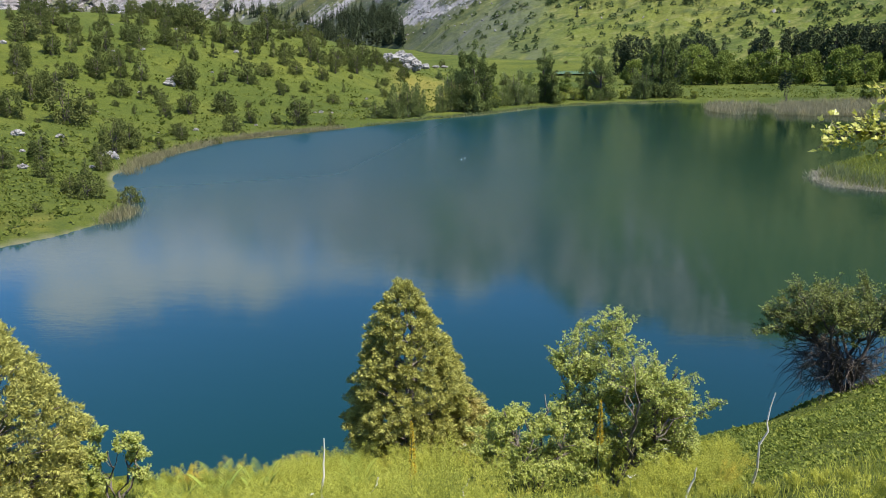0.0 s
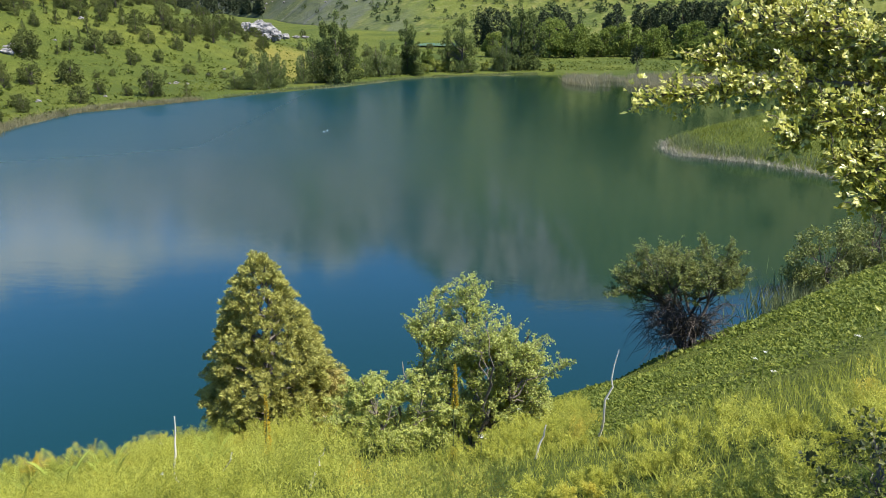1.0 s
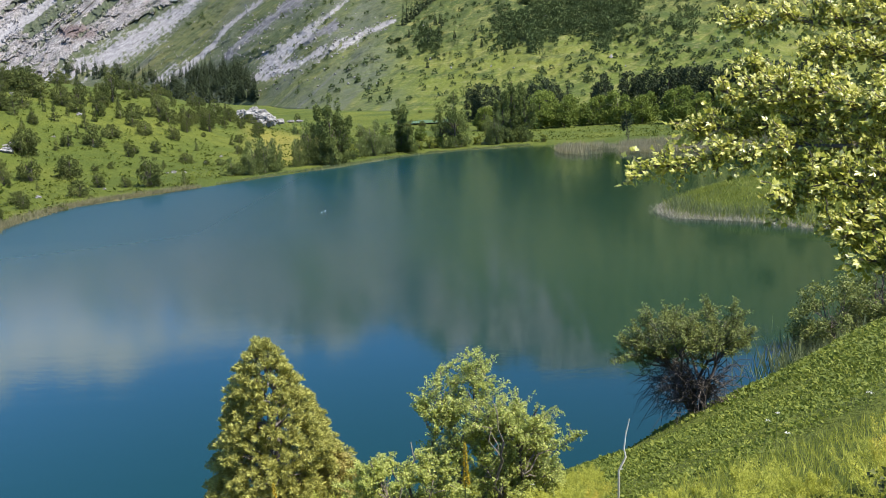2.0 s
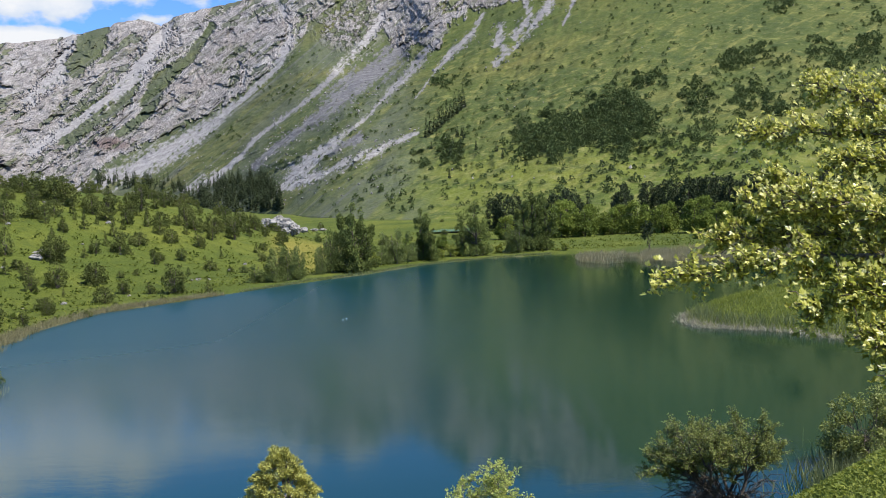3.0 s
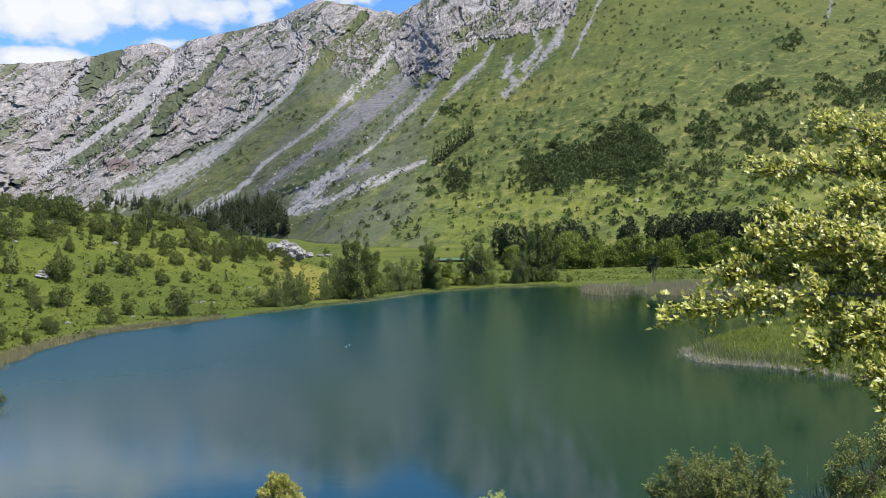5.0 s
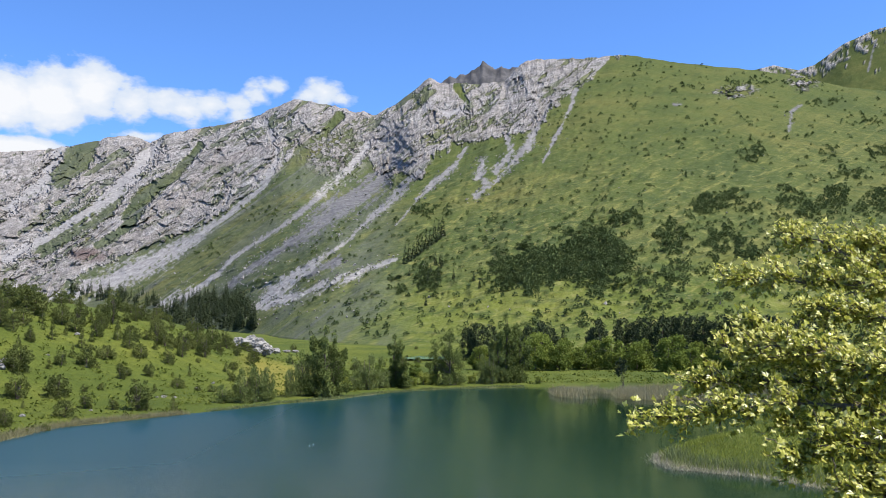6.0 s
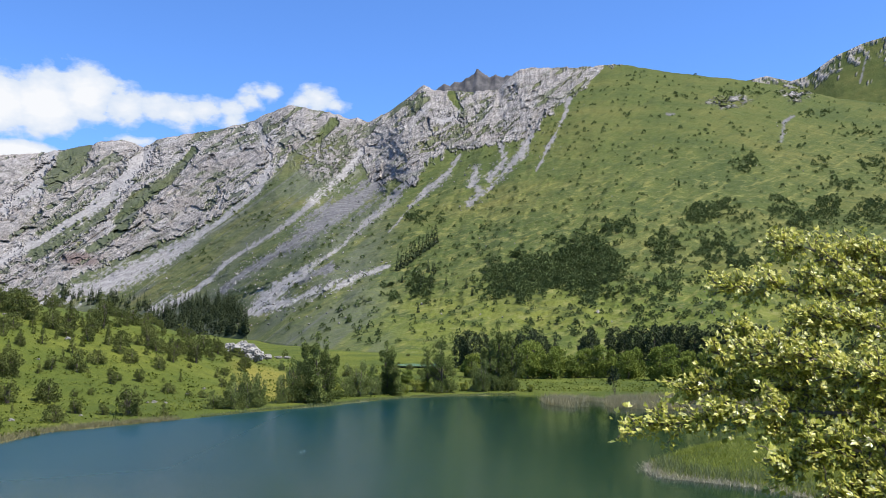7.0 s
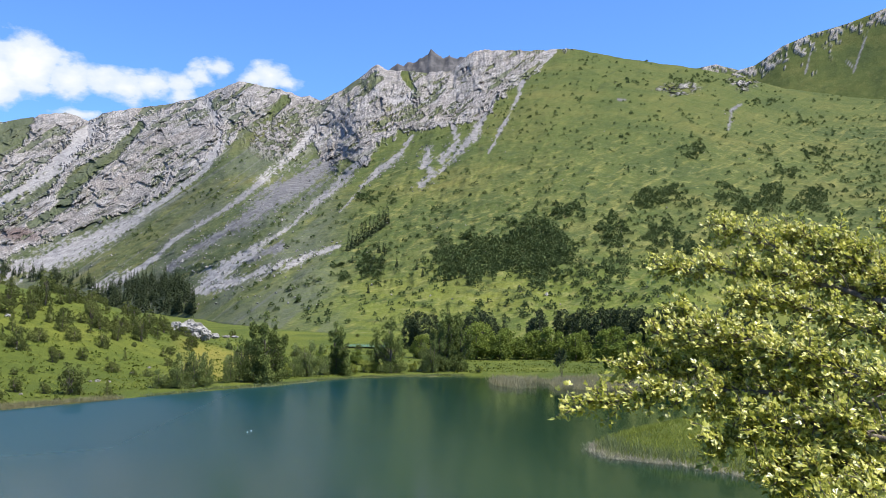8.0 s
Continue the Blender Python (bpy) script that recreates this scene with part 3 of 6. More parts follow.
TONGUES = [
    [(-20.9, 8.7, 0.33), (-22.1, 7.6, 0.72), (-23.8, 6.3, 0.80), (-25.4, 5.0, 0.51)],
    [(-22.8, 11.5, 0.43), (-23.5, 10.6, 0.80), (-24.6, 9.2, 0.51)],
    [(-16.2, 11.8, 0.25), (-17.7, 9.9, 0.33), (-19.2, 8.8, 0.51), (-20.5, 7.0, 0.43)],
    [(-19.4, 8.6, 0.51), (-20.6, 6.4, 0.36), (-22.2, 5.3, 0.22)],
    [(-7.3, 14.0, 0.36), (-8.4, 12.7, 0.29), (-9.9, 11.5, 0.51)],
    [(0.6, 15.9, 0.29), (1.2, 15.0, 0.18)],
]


def streak(az, el, bends):
    """How far inside a streak: over 0 within it, 1 on its middle line."""
    best = np.full(az.shape, -9.0)
    for (a0, e0, w0), (a1, e1, w1) in zip(bends, bends[1:]):
        da, de = a1 - a0, e1 - e0
        t = np.clip(((az - a0) * da + (el - e0) * de) / (da * da + de * de), 0, 1)
        best = np.maximum(best, 1 - np.hypot(az - a0 - t * da, el - e0 - t * de) / (w0 + (w1 - w0) * t))
    return best


RIDGE_AZ = [-60, -45, -36, -27.4, -24, -21.8, -20.4, -19.3, -18.2, -13.2, -12, -10.35, -8.5, -7, -4.9, -3.6, -1.3, 0, 2.3, 3.8, 4.8, 5.4, 8, 12, 15.5, 19, 20.5, 22.5, 25, 30, 45]
RIDGE_EL = [8, 9.5, 10, 10.6, 11.2, 11.9, 12.2, 11.8, 12.4, 13.6, 14.2, 15.0, 14.8, 14.5, 14.15, 14.8, 16.5, 16.2, 16.1, 16.3, 17.2, 17.5, 17.6, 17.55, 16.8, 16.15, 15.8, 15.3, 14.4, 13.3, 12]
ROCK_AZ = [-60, -27, -25.2, -22.5, -19.3, -15.9, -12.8, -11, -9.9, -8.4, -7, -5.8, -5.2, -4.5, -3.2, -1.9, -1.3, 0.2, 2.1, 3.6, 5.5, 6.7, 8.2, 9.3, 10.4, 11.2, 13, 14.5, 60]
ROCK_EL = [1.0, 1.6, 1.8, 3.9, 5.4, 6.6, 9.1, 10.8, 11.8, 12.5, 13.2, 12.5, 10.9, 9.6, 10.3, 10.1, 11.2, 12.2, 12.4, 12.7, 12.7, 14.0, 15.2, 15.9, 16.9, 17.6, 17.9, 30, 30]
# the left wall of the great spur: elevation, bearing of its edge, depth of the drop and breadth of the wall
WALL = np.array([(4.0, -9.6, 0, 1.2), (5.0, -9.0, 12, 1.4), (6.2, -7.4, 30, 1.6), (8.2, -4.2, 85, 1.9), (9.4, -2.5, 165, 2.2), (10.6, -1.8, 185, 2.6), (12.4, -1.9, 150, 2.7), (13.4, -2.4, 60, 2.2), (14.2, -2.8, 0, 2.0)])


def eased(az, at_az, values):
    """Interpolated without corners."""
    return sum(np.interp(az + o, at_az, values) for o in (-3.0, -1.8, -0.6, 0.6, 1.8, 3.0)) / 6


def foot(az):
    return eased(az, [-60, -45, -27, -20, -15, -12, -8, -3, 5, 15, 25, 45], [1700, 1600, 1250, 980, 740, 560, 430, 395, 380, 380, 400, 420])


def ridge(az):
    return eased(az, [-60, -45, -27, -20, -13, -10, -5, 0, 5, 12, 20, 25, 45], [2300, 2300, 2200, 2100, 1900, 1720, 1650, 1560, 1500, 1450, 1500, 1650, 1700])


def rock_mask(az, el):
    u = az - 1.25 * el
    edge = np.interp(az + 0.9 * (fractal(az * 0.9, el * 0.9, 4, 29, 0.6) - 0.5), ROCK_AZ, ROCK_EL)
    line = edge + 0.7 * (fractal(u * 1.1, el * 0.45, 4, 31) - 0.5) + 1.0 * (fractal(az * 3.1, el * 2.6, 4, 32, 0.68) - 0.5)
    m = smooth(-0.08, 0.14, el - line)
    rugged = smooth(-0.3, 0.8, el - edge)
    rough = 0.7 * (fractal(u * 2.2, el * 0.8, 4, 33) - 0.5) + 1.0 * (fractal(az * 5, el * 5, 4, 30, 0.7) - 0.5)
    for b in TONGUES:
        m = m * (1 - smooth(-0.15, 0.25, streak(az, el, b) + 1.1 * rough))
    # turf on the ledges
    ledge = fractal(u * 1.6 + 3, el * 1.1, 4, 38, 0.62) + 0.25 * (fractal(az * 7, el * 7, 3, 42, 0.7) - 0.5)
    m = m * (1 - 0.85 * smooth(0.585, 0.66, ledge))
    # crags that break through the turf of the shoulder and of the broken ground under the summit
    crags = np.maximum(smooth(1.1, 0.5, np.hypot((az - 22.7) / 1.0, (el - 15.0) / 0.6) + rough), smooth(1.1, 0.5, np.hypot((az - 18.6) / 1.3, (el - 14.8) / 0.4) + rough))
    crags = np.maximum(crags, smooth(1.2, 0.4, np.hypot((az + 7.6) / 2.4, (el - 11.6) / 1.5)))
    crags = crags * smooth(0.46, 0.54, fractal(az * 5, el * 6, 4, 36, 0.7))
    return np.clip(np.maximum(m, crags), 0, 1), np.clip(np.maximum(rugged, 0.5 * crags), 0, 1)


def within(az, el, streaks):
    best = np.full(az.shape, -9.0)
    for b in streaks:
        best = np.maximum(best, streak(az, el, b))
    return best


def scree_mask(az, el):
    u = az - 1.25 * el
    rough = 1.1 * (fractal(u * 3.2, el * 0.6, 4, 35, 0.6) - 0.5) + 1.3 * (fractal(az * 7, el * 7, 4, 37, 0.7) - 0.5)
    best = np.maximum(within(az, el, SCREE), within(az, el, SCREE_SHADE_GREY[:1]) - 0.1)
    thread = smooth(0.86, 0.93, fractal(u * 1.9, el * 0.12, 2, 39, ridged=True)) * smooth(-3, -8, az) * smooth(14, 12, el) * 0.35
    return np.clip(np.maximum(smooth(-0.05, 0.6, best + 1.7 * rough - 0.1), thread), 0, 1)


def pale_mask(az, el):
    """Fresh pale limestone scree, against the grey streaks with shade in their colour."""
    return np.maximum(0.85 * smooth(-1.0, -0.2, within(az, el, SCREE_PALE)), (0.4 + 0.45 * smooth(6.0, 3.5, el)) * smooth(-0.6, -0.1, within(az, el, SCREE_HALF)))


def mountain_shape(az, s):
    """Place on the great face: s from 0 at its foot to 1 on its ridge. Also the nominal elevation there."""
    rf, rr = foot(az), ridge(az)
    zf = 4.5 + (rf - 380) * 0.026
    top = np.interp(az, RIDGE_AZ, RIDGE_EL)
    # the teeth of the ridge belong to its top alone
    even = eased(az, RIDGE_AZ, RIDGE_EL)
    zr = 12 + rr * np.tan(np.radians(even + (top - even) * smooth(0.62, 1.0, s)))
    r = rf + (rr - rf) * s
    z = zf + (zr - zf) * (0.35 * s + 0.65 * s**1.35)
    el = np.degrees(np.arctan2(z - 12, r))
    return r, z, el


def facets(x, y, seed):
    """Broken rock: a field of tilted planes, one to a cell. Returns the depth in cells."""
    ix, iy = np.floor(x), np.floor(y)
    best, depth = np.full(x.shape, 9.0), np.zeros(x.shape)
    for dx in (-1, 0, 1):
        for dy in (-1, 0, 1):
            cx, cy = ix + dx, iy + dy
            px, py = cx + hashed(cx, cy, seed), cy + hashed(cx, cy, seed + 1)
            d = np.hypot(x - px, y - py)
            gx, gy, h = hashed(cx, cy, seed + 2) - 0.5, hashed(cx, cy, seed + 3) - 0.5, hashed(cx, cy, seed + 4)
            near = d < best
            best = np.where(near, d, best)
            depth = np.where(near, 0.2 * (h - 0.5) + 1.8 * gx * (x - px) + 1.3 * gy * (y - py), depth)
    return depth


def crag(az, el, rock):
    """Relief in metres of depth: ribs and broken faces that follow the fall of the slope on bare rock, soft hummocks on turf."""
    k = 1.1 - 0.8 * smooth(-16, 9, az)
    wa, we = az + 0.5 * (fractal(az * 1.1, el * 1.1, 4, 61, 0.6) - 0.5), el + 0.5 * (fractal(az * 1.1, el * 1.1, 4, 62, 0.6) - 0.5)
    u = (wa - k * we) / np.hypot(1, k)
    w = (we + k * wa) / np.hypot(1, k)
    ribs = fractal(u * 0.55, w * 0.18, 4, 41, 0.55, True) - 0.5
    relief = 42 * ribs
    for cell, seed, steep in ((1.15, 141, 18), (0.50, 151, 28), (0.24, 161, 22)):
        relief = relief + steep * cell * facets(u / cell + 0.5 * value_noise(u * 3, w * 3, seed), w / cell * 0.75 + 0.5 * value_noise(u * 3, w * 3, seed + 9), seed)
    gentle = fractal(u * 0.5, el * 0.3, 4, 45) - 0.5
    along, across = az + 0.45 * el, el - 0.40 * az
    folds = fractal(along * 0.5, across * 1.7, 4, 48, 0.62) - 0.5
    return relief * rock + (40 * gentle + 22 * folds) * (1 - rock)


def gully(az, el):
    """Depth of the great gully, whose right-hand wall is a cliff."""
    s = np.interp(el, WALL[:, 0], WALL[:, 1]) - az + 0.9 * (fractal(az * 1.1, el * 1.1, 4, 63) - 0.5)
    drop, broad = np.interp(el, WALL[:, 0], WALL[:, 2]), np.interp(el, WALL[:, 0], WALL[:, 3])
    return drop * smooth(0, 1, s / broad) * (1 - smooth(0, 1, (s - broad) / 9.0))


def mountain_face(az, s):
    """The great face with its relief, which lies along the slope's own depth: place, elevation, rock and scree."""
    r, z, el = mountain_shape(az, s)
    (rock, rugged), scree = rock_mask(az, el), scree_mask(az, el)
    lift = crag(az, el, np.maximum(rugged, 0.6 * rock) * (1 - 0.85 * scree)) * smooth(0.0, 0.12, s) * (1 - 0.75 * smooth(0.9, 1.0, s))
    deep = r - lift + gully(az, el)
    z = 12 + (z - 12) * deep / r
    z = z + 10 * (fractal(az * 1.6, az * 0 + 3, 4, 47, 0.6) - 0.5) * smooth(0.8, 1, s) * (0.25 + 0.75 * rock)
    return deep, z, el, rock, scree


def build_mountain():
    az1 = np.concatenate([np.arange(-58, -34, 0.4), np.arange(-34, -28, 0.1), np.arange(-28, 13, 0.05), np.arange(13, 33, 0.1), np.arange(33, 44, 0.4)])
    s1 = np.concatenate([[-0.03], np.linspace(0, 1, 390), 1 + np.linspace(0.02, 0.5, 8)])
    s, az = np.meshgrid(s1, az1, indexing="ij")
    r, z, el, rock, scree = mountain_face(az, np.clip(s, 0, 1))
    r = r + np.maximum(s - 1, 0) * 900 + np.minimum(s, 0) * 600
    z = z - np.maximum(s - 1, 0) * 700 + np.minimum(s, 0) * 250
    red = 0.7 * smooth(1.3, 0.3, np.hypot((az + 22.6) / 1.3, (el - 4.7) / 0.45) + 0.8 * (fractal(az * 2, el * 3, 3, 40) - 0.5))
    # where stones and painted shade mute the turf
    stony_shade = smooth(-1.5, -6, az) * (0.35 + 0.65 * smooth(0.38, 0.6, fractal((az - 1.25 * el) * 0.9, el * 0.35, 4, 44)))
    rise = np.stack([(az + 0.45 * el) * 0.5, (el - 0.40 * az) * 1.8, 0 * el], -1).reshape(-1, 3)
    a = np.radians(az)
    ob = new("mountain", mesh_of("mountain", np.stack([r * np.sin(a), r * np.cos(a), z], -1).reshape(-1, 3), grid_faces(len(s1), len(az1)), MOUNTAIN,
                                 masks={"rock": rock.ravel(), "scree": scree.ravel(), "red": red.ravel(), "stony_shade": stony_shade.ravel(), "low": (smooth(4.6, 1.2, el - 0.05 * az) * smooth(-12.5, -8, az - 0.6 * el)).ravel(), "lush": (0.25 + 0.75 * smooth(12.5, 8.0, el - 0.08 * az)).ravel(), "pale": pale_mask(az, el).ravel(), "fall": np.stack([(az - 1.25 * el) * 1.1, el * 0.5, 0 * el], -1).reshape(-1, 3), "rise": rise}))
    tagged(ob, "grey craggy mountain with pale scree streaks and green slopes", "mountain", kind="structure")


def build_back(name, label, azs, els, far, low, material, grassy):
    az1, s1 = np.arange(azs[0], azs[-1], 0.1), np.concatenate([np.linspace(0, 1, 60), [1.1, 1.5]])
    s, az = np.meshgrid(s1, az1, indexing="ij")
    el = low + (np.interp(az, azs, els) - low) * np.minimum(s, 1)
    rock = smooth(0.55, 0.66, fractal(az * 3.1, el * 3.5, 4, 51, 0.65) + (0.34 * smooth(0.75, 1.0, s) - 0.25 if grassy else 0.2))
    r = far - 500 + 500 * s
    z = 12 + r * np.tan(np.radians(el)) + 0.45 * crag(az * 1.3, el * 1.3, (0.1 if grassy else 0.7) + 0.4 * rock) * (1 - 0.8 * smooth(0.9, 1, s)) - np.maximum(s - 1, 0) * 500
    z = z + (0 if grassy else 26) * (fractal(az * 2.5, az * 0, 4, 53, 0.7) - 0.5) * smooth(0.8, 1, s)
    scree = np.maximum(0, smooth(0.3, 0.8, within(az, el, [[(26.8, 16.9, 0.10), (26.5, 16.0, 0.07), (26.3, 15.2, 0.12)], [(29.7, 16.9, 0.12), (29.3, 15.9, 0.08), (29.0, 15.0, 0.10)], [(28.3, 16.0, 0.04), (29.1, 15.1, 0.06)]]))) if grassy else s * 0
    a = np.radians(az)
    ob = new(name, mesh_of(name, np.stack([r * np.sin(a), r * np.cos(a), z], -1).reshape(-1, 3), grid_faces(len(s1), len(az1)), material,
                           masks={"rock": rock.ravel(), "scree": scree.ravel(), "red": (s * 0).ravel(), "stony_shade": (s * 0).ravel(), "low": (s * 0).ravel(), "lush": (s * 0 + 0.3).ravel(), "pale": (s * 0 + 0.4).ravel(), "fall": np.stack([az * 1.5, el * 1.2, 0 * el], -1).reshape(-1, 3), "rise": np.stack([az, el, 0 * el], -1).reshape(-1, 3)}))
    tagged(ob, label, "mountain", kind="structure")


build_ground()
build_water()
build_mountain()
build_back("mountain_dark_peak", "dark jagged rock peak behind the ridge", [-4, -2, 0, 1.5, 2.0, 2.35, 2.8, 3.3, 4.4, 6, 8], [14, 15.3, 16.5, 16.9, 17.2, 17.55, 17.3, 17.15, 17.1, 16.2, 15], 2300, 13.0, BACKROCK, False)
build_back("mountain_side_peak", "green mountain shoulder with bare grey top", [15, 18, 20, 21, 22.4, 23.3, 25, 26.5, 28.7, 30.9, 36, 45], [15.2, 15.8, 16.0, 16.15, 15.7, 15.9, 16.9, 17.4, 17.8, 18.4, 19, 18.5], 2500, 9.0, MOUNTAIN, True)

# ---- builders of plants ----
def part(name, mesh, parent, label=""):
    ob = new(name, mesh)
    ob.parent = parent
    return tagged(ob, label)


def thing(name, place, label, category, group="", turn=0.0, size=1.0):
    ob = new(name)
    ob.empty_display_size = 0.2
    ob.matrix_world = Matrix.Translation(place) @ Matrix.Rotation(turn, 4, "Z") @ Matrix.Scale(size, 4)
    return tagged(ob, label, category, group)


def grown(x, y, turn=0.0, wide=1.0, tall=None, sink=0.05):
    """A pose on the ground with a turn and a size, for copies."""
    return Matrix.Translation((x, y, land_at(x, y) - sink)) @ Matrix.Rotation(turn, 4, "Z") @ Matrix.Diagonal((wide, wide, tall or wide, 1))


def unit(v):
    return v / np.maximum(np.linalg.norm(v, axis=-1, keepdims=True), 1e-9)


def tubes(paths, sides=6):
    """Tapered stems in one go: a path is a list of (x, y, z, radius)."""
    verts, faces, base = [], [], 0
    ring = np.linspace(0, 2 * math.pi, sides, endpoint=False)
    for path in paths:
        p = np.asarray(path, float)
        along = unit(np.gradient(p[:, :3], axis=0))
        side = unit(np.cross(along, np.where(abs(along[:, 2:3]) > 0.9, (1.0, 0, 0), (0, 0, 1.0))))
        up = np.cross(side, along)
        v = p[:, None, :3] + p[:, None, 3:4] * (side[:, None] * np.cos(ring)[None, :, None] + up[:, None] * np.sin(ring)[None, :, None])
        verts.append(v.reshape(-1, 3))
        faces.append(grid_faces(len(p), sides, True)[:, ::-1] + base)
        base += len(p) * sides
    return np.concatenate(verts), np.concatenate(faces)


def bent(rng, start, end, r0, r1, n=6, wobble=0.08, sag=0.0):
    """A crooked stem from start to end."""
    t = np.linspace(0, 1, n)[:, None]
    p = np.asarray(start, float) * (1 - t) + np.asarray(end, float) * t
    span = np.linalg.norm(np.subtract(end, start))
    off = rng.normal(0, wobble * span, (n, 3)) * np.sin(np.pi * t)
    p = p + off
    p[:, 2] += sag * span * np.sin(np.pi * t[:, 0])
    return np.hstack([p, r0 + (r1 - r0) * t])


def leaves(P, D, N, length, width, fold=0.15, wide_at=0.45):
    """Folded, pointed leaves: one four-sided blade at every P, along D, facing N."""
    n = len(P)
    D = unit(D)
    S = unit(np.cross(D, N))
    N = np.cross(S, D)
    L, W = np.broadcast_to(length, n)[:, None], np.broadcast_to(width, n)[:, None]
    mid = P + D * L * wide_at + N * W * fold
    v = np.stack([P, mid + S * W / 2, P + D * L, mid - S * W / 2], 1).reshape(-1, 3)
    return v, np.arange(4 * n).reshape(-1, 4)


def needles(P, D, N, length, width):
    """Fine pointed sprays: one three-sided blade at every P."""
    n = len(P)
    D = unit(D)
    S = unit(np.cross(D, N)) * np.broadcast_to(width, n)[:, None] / 2
    v = np.stack([P - S, P + S, P + D * np.broadcast_to(length, n)[:, None]], 1).reshape(-1, 3)
    return v, np.arange(3 * n).reshape(-1, 3)


def lobed_leaves(P, D, N, size):
    """Three-lobed leaves: a middle lobe and one to either side."""
    D = unit(D)
    S = unit(np.cross(D, N))
    N = np.cross(S, D)
    mid = leaves(P, D, N, size, size * 0.42, 0.1, 0.6)
    a = leaves(P + D * size[:, None] * 0.12, D * 0.7 + S * 0.62 + N * 0.12, N, size * 0.66, size * 0.36, 0.1, 0.6)
    b = leaves(P + D * size[:, None] * 0.12, D * 0.7 - S * 0.62 + N * 0.12, N, size * 0.66, size * 0.36, 0.1, 0.6)
    return joined(mid, a, b)


def joined(*pieces):
    verts, faces, base = [], [], 0
    for v, f in pieces:
        verts.append(v)
        faces.append(f + base)
        base += len(v)
    return np.concatenate(verts), np.concatenate(faces)


def clump_leaves(rng, centres, radii, count, length, width, outward=0.8, lift=0.2, flat=0.75):
    """Leaves in clumps: thickest near each clump's skin, pointing outwards."""
    k = rng.choice(len(centres), count, p=radii**2 / (radii**2).sum())
    way_out = unit(rng.normal(size=(count, 3)))
    rad = radii[k] * rng.uniform(0.35, 1.0, count) ** 0.6
    P = centres[k] + way_out * rad[:, None] * (1, 1, flat)
    D = unit(way_out * outward * 0.5 + rng.normal(0, 0.7, (count, 3)) + (0, 0, lift))
    N = unit(rng.normal(0, 0.33, size=(count, 3)) + way_out * 0.9 + (0, 0, 0.7))
    return leaves(P, D, N, length * rng.uniform(0.7, 1.3, count), width * rng.uniform(0.7, 1.3, count))


def crown_points(rng, n, height, low, profile, lean=0.0):
    """Clump hearts within a crown: profile gives the radius at a height from 0 to 1."""
    h = rng.uniform(0, 1, n)
    rad = profile(h) * rng.uniform(0.25, 0.92, n) ** 0.6
    a = rng.uniform(0, 2 * math.pi, n)
    return np.stack([rad * np.cos(a) + lean * h, rad * np.sin(a), low + (height - low) * h], -1), h


def tree(name, seed, place, label, category, group, height, low, profile, clumps, clump_size, count, leaf, leafmat, barkmat, stems=1, trunk_r=0.15, limbs=12, outward=0.8, lift=0.2, flat=0.8, split=False, leaders=0):
    """A tree with a tapered, crooked trunk, limbs that reach into the crown, and a crown of leaf clumps."""
    rng = np.random.RandomState(seed)
    ob = thing(name, place, label, category, group)
    C, h = crown_points(rng, clumps, height, low, profile)
    if leaders:
        # several upright leaders, each a ragged spire of its own
        k = rng.randint(0, leaders, clumps)
        a0, reach, top = np.arange(leaders) * 2.4, rng.uniform(0.45, 1.0, leaders), rng.uniform(0.62, 1.0, leaders)
        reach[0], top[0] = 0.05, 1.0
        wide = float(profile(np.array([0.42]))[0])
        axis = np.stack([np.cos(a0[k]), np.sin(a0[k])], -1) * (reach[k] * wide * (0.45 + 0.55 * h))[:, None]
        C = np.column_stack([axis + rng.normal(0, 0.22 * wide, (clumps, 2)) * (1.15 - h)[:, None], low + (height - low) * h * top[k]])
    R = clump_size * rng.uniform(0.6, 1.25, clumps) * (1.1 - 0.45 * h)
    trunks = []
    for k in range(stems):
        a = rng.uniform(0, 6.28)
        foot_at = (0.12 * height * 0.3 * math.cos(a) * (stems > 1), 0.12 * height * 0.3 * math.sin(a) * (stems > 1), -0.15)
        head = (0.16 * height * math.cos(a) * (stems > 1), 0.16 * height * math.sin(a) * (stems > 1), height * (0.92 - 0.2 * (stems > 1) * rng.rand()))
        trunks.append(bent(rng, foot_at, head, trunk_r, trunk_r * 0.12, 9, 0.025))
    for k, p in enumerate(trunks):
        part("trunk", mesh_of("trunk", *tubes([p], 8), barkmat), ob)
    arms = []
    order = rng.permutation(clumps)[:limbs]
    for k in order:
        p = trunks[rng.randint(stems)]
        z = min(C[k, 2] * rng.uniform(0.35, 0.75), height * 0.85)
        i = int(np.argmin(abs(p[:, 2] - z)))
        arms.append(bent(rng, p[i, :3], C[k], max(p[i, 3] * 0.5, trunk_r * 0.15), trunk_r * 0.05, 6, 0.06))
    for group in ([[a] for a in arms] if split else [arms]):
        tagged(part("limb" if split else "branchwork", mesh_of("limb", *tubes(group, 5), barkmat), ob), kind="" if split else "stuff")
    part("crown", mesh_of("crown", *clump_leaves(rng, C, R, count, leaf[0], leaf[1], outward, lift, flat), leafmat, False), ob)
    return ob


def cone_profile(radius, belly=0.12, power=0.8):
    return lambda h: radius * np.where(h < belly, 0.65 + 0.35 * h / belly, np.clip((1 - h) / (1 - belly), 0, 1) ** power)


def egg_profile(radius, widest=0.4):
    return lambda h: radius * np.sqrt(np.clip(1 - ((h - widest) / np.where(h < widest, widest + 0.25, 1.02 - widest)) ** 2, 0, 1))


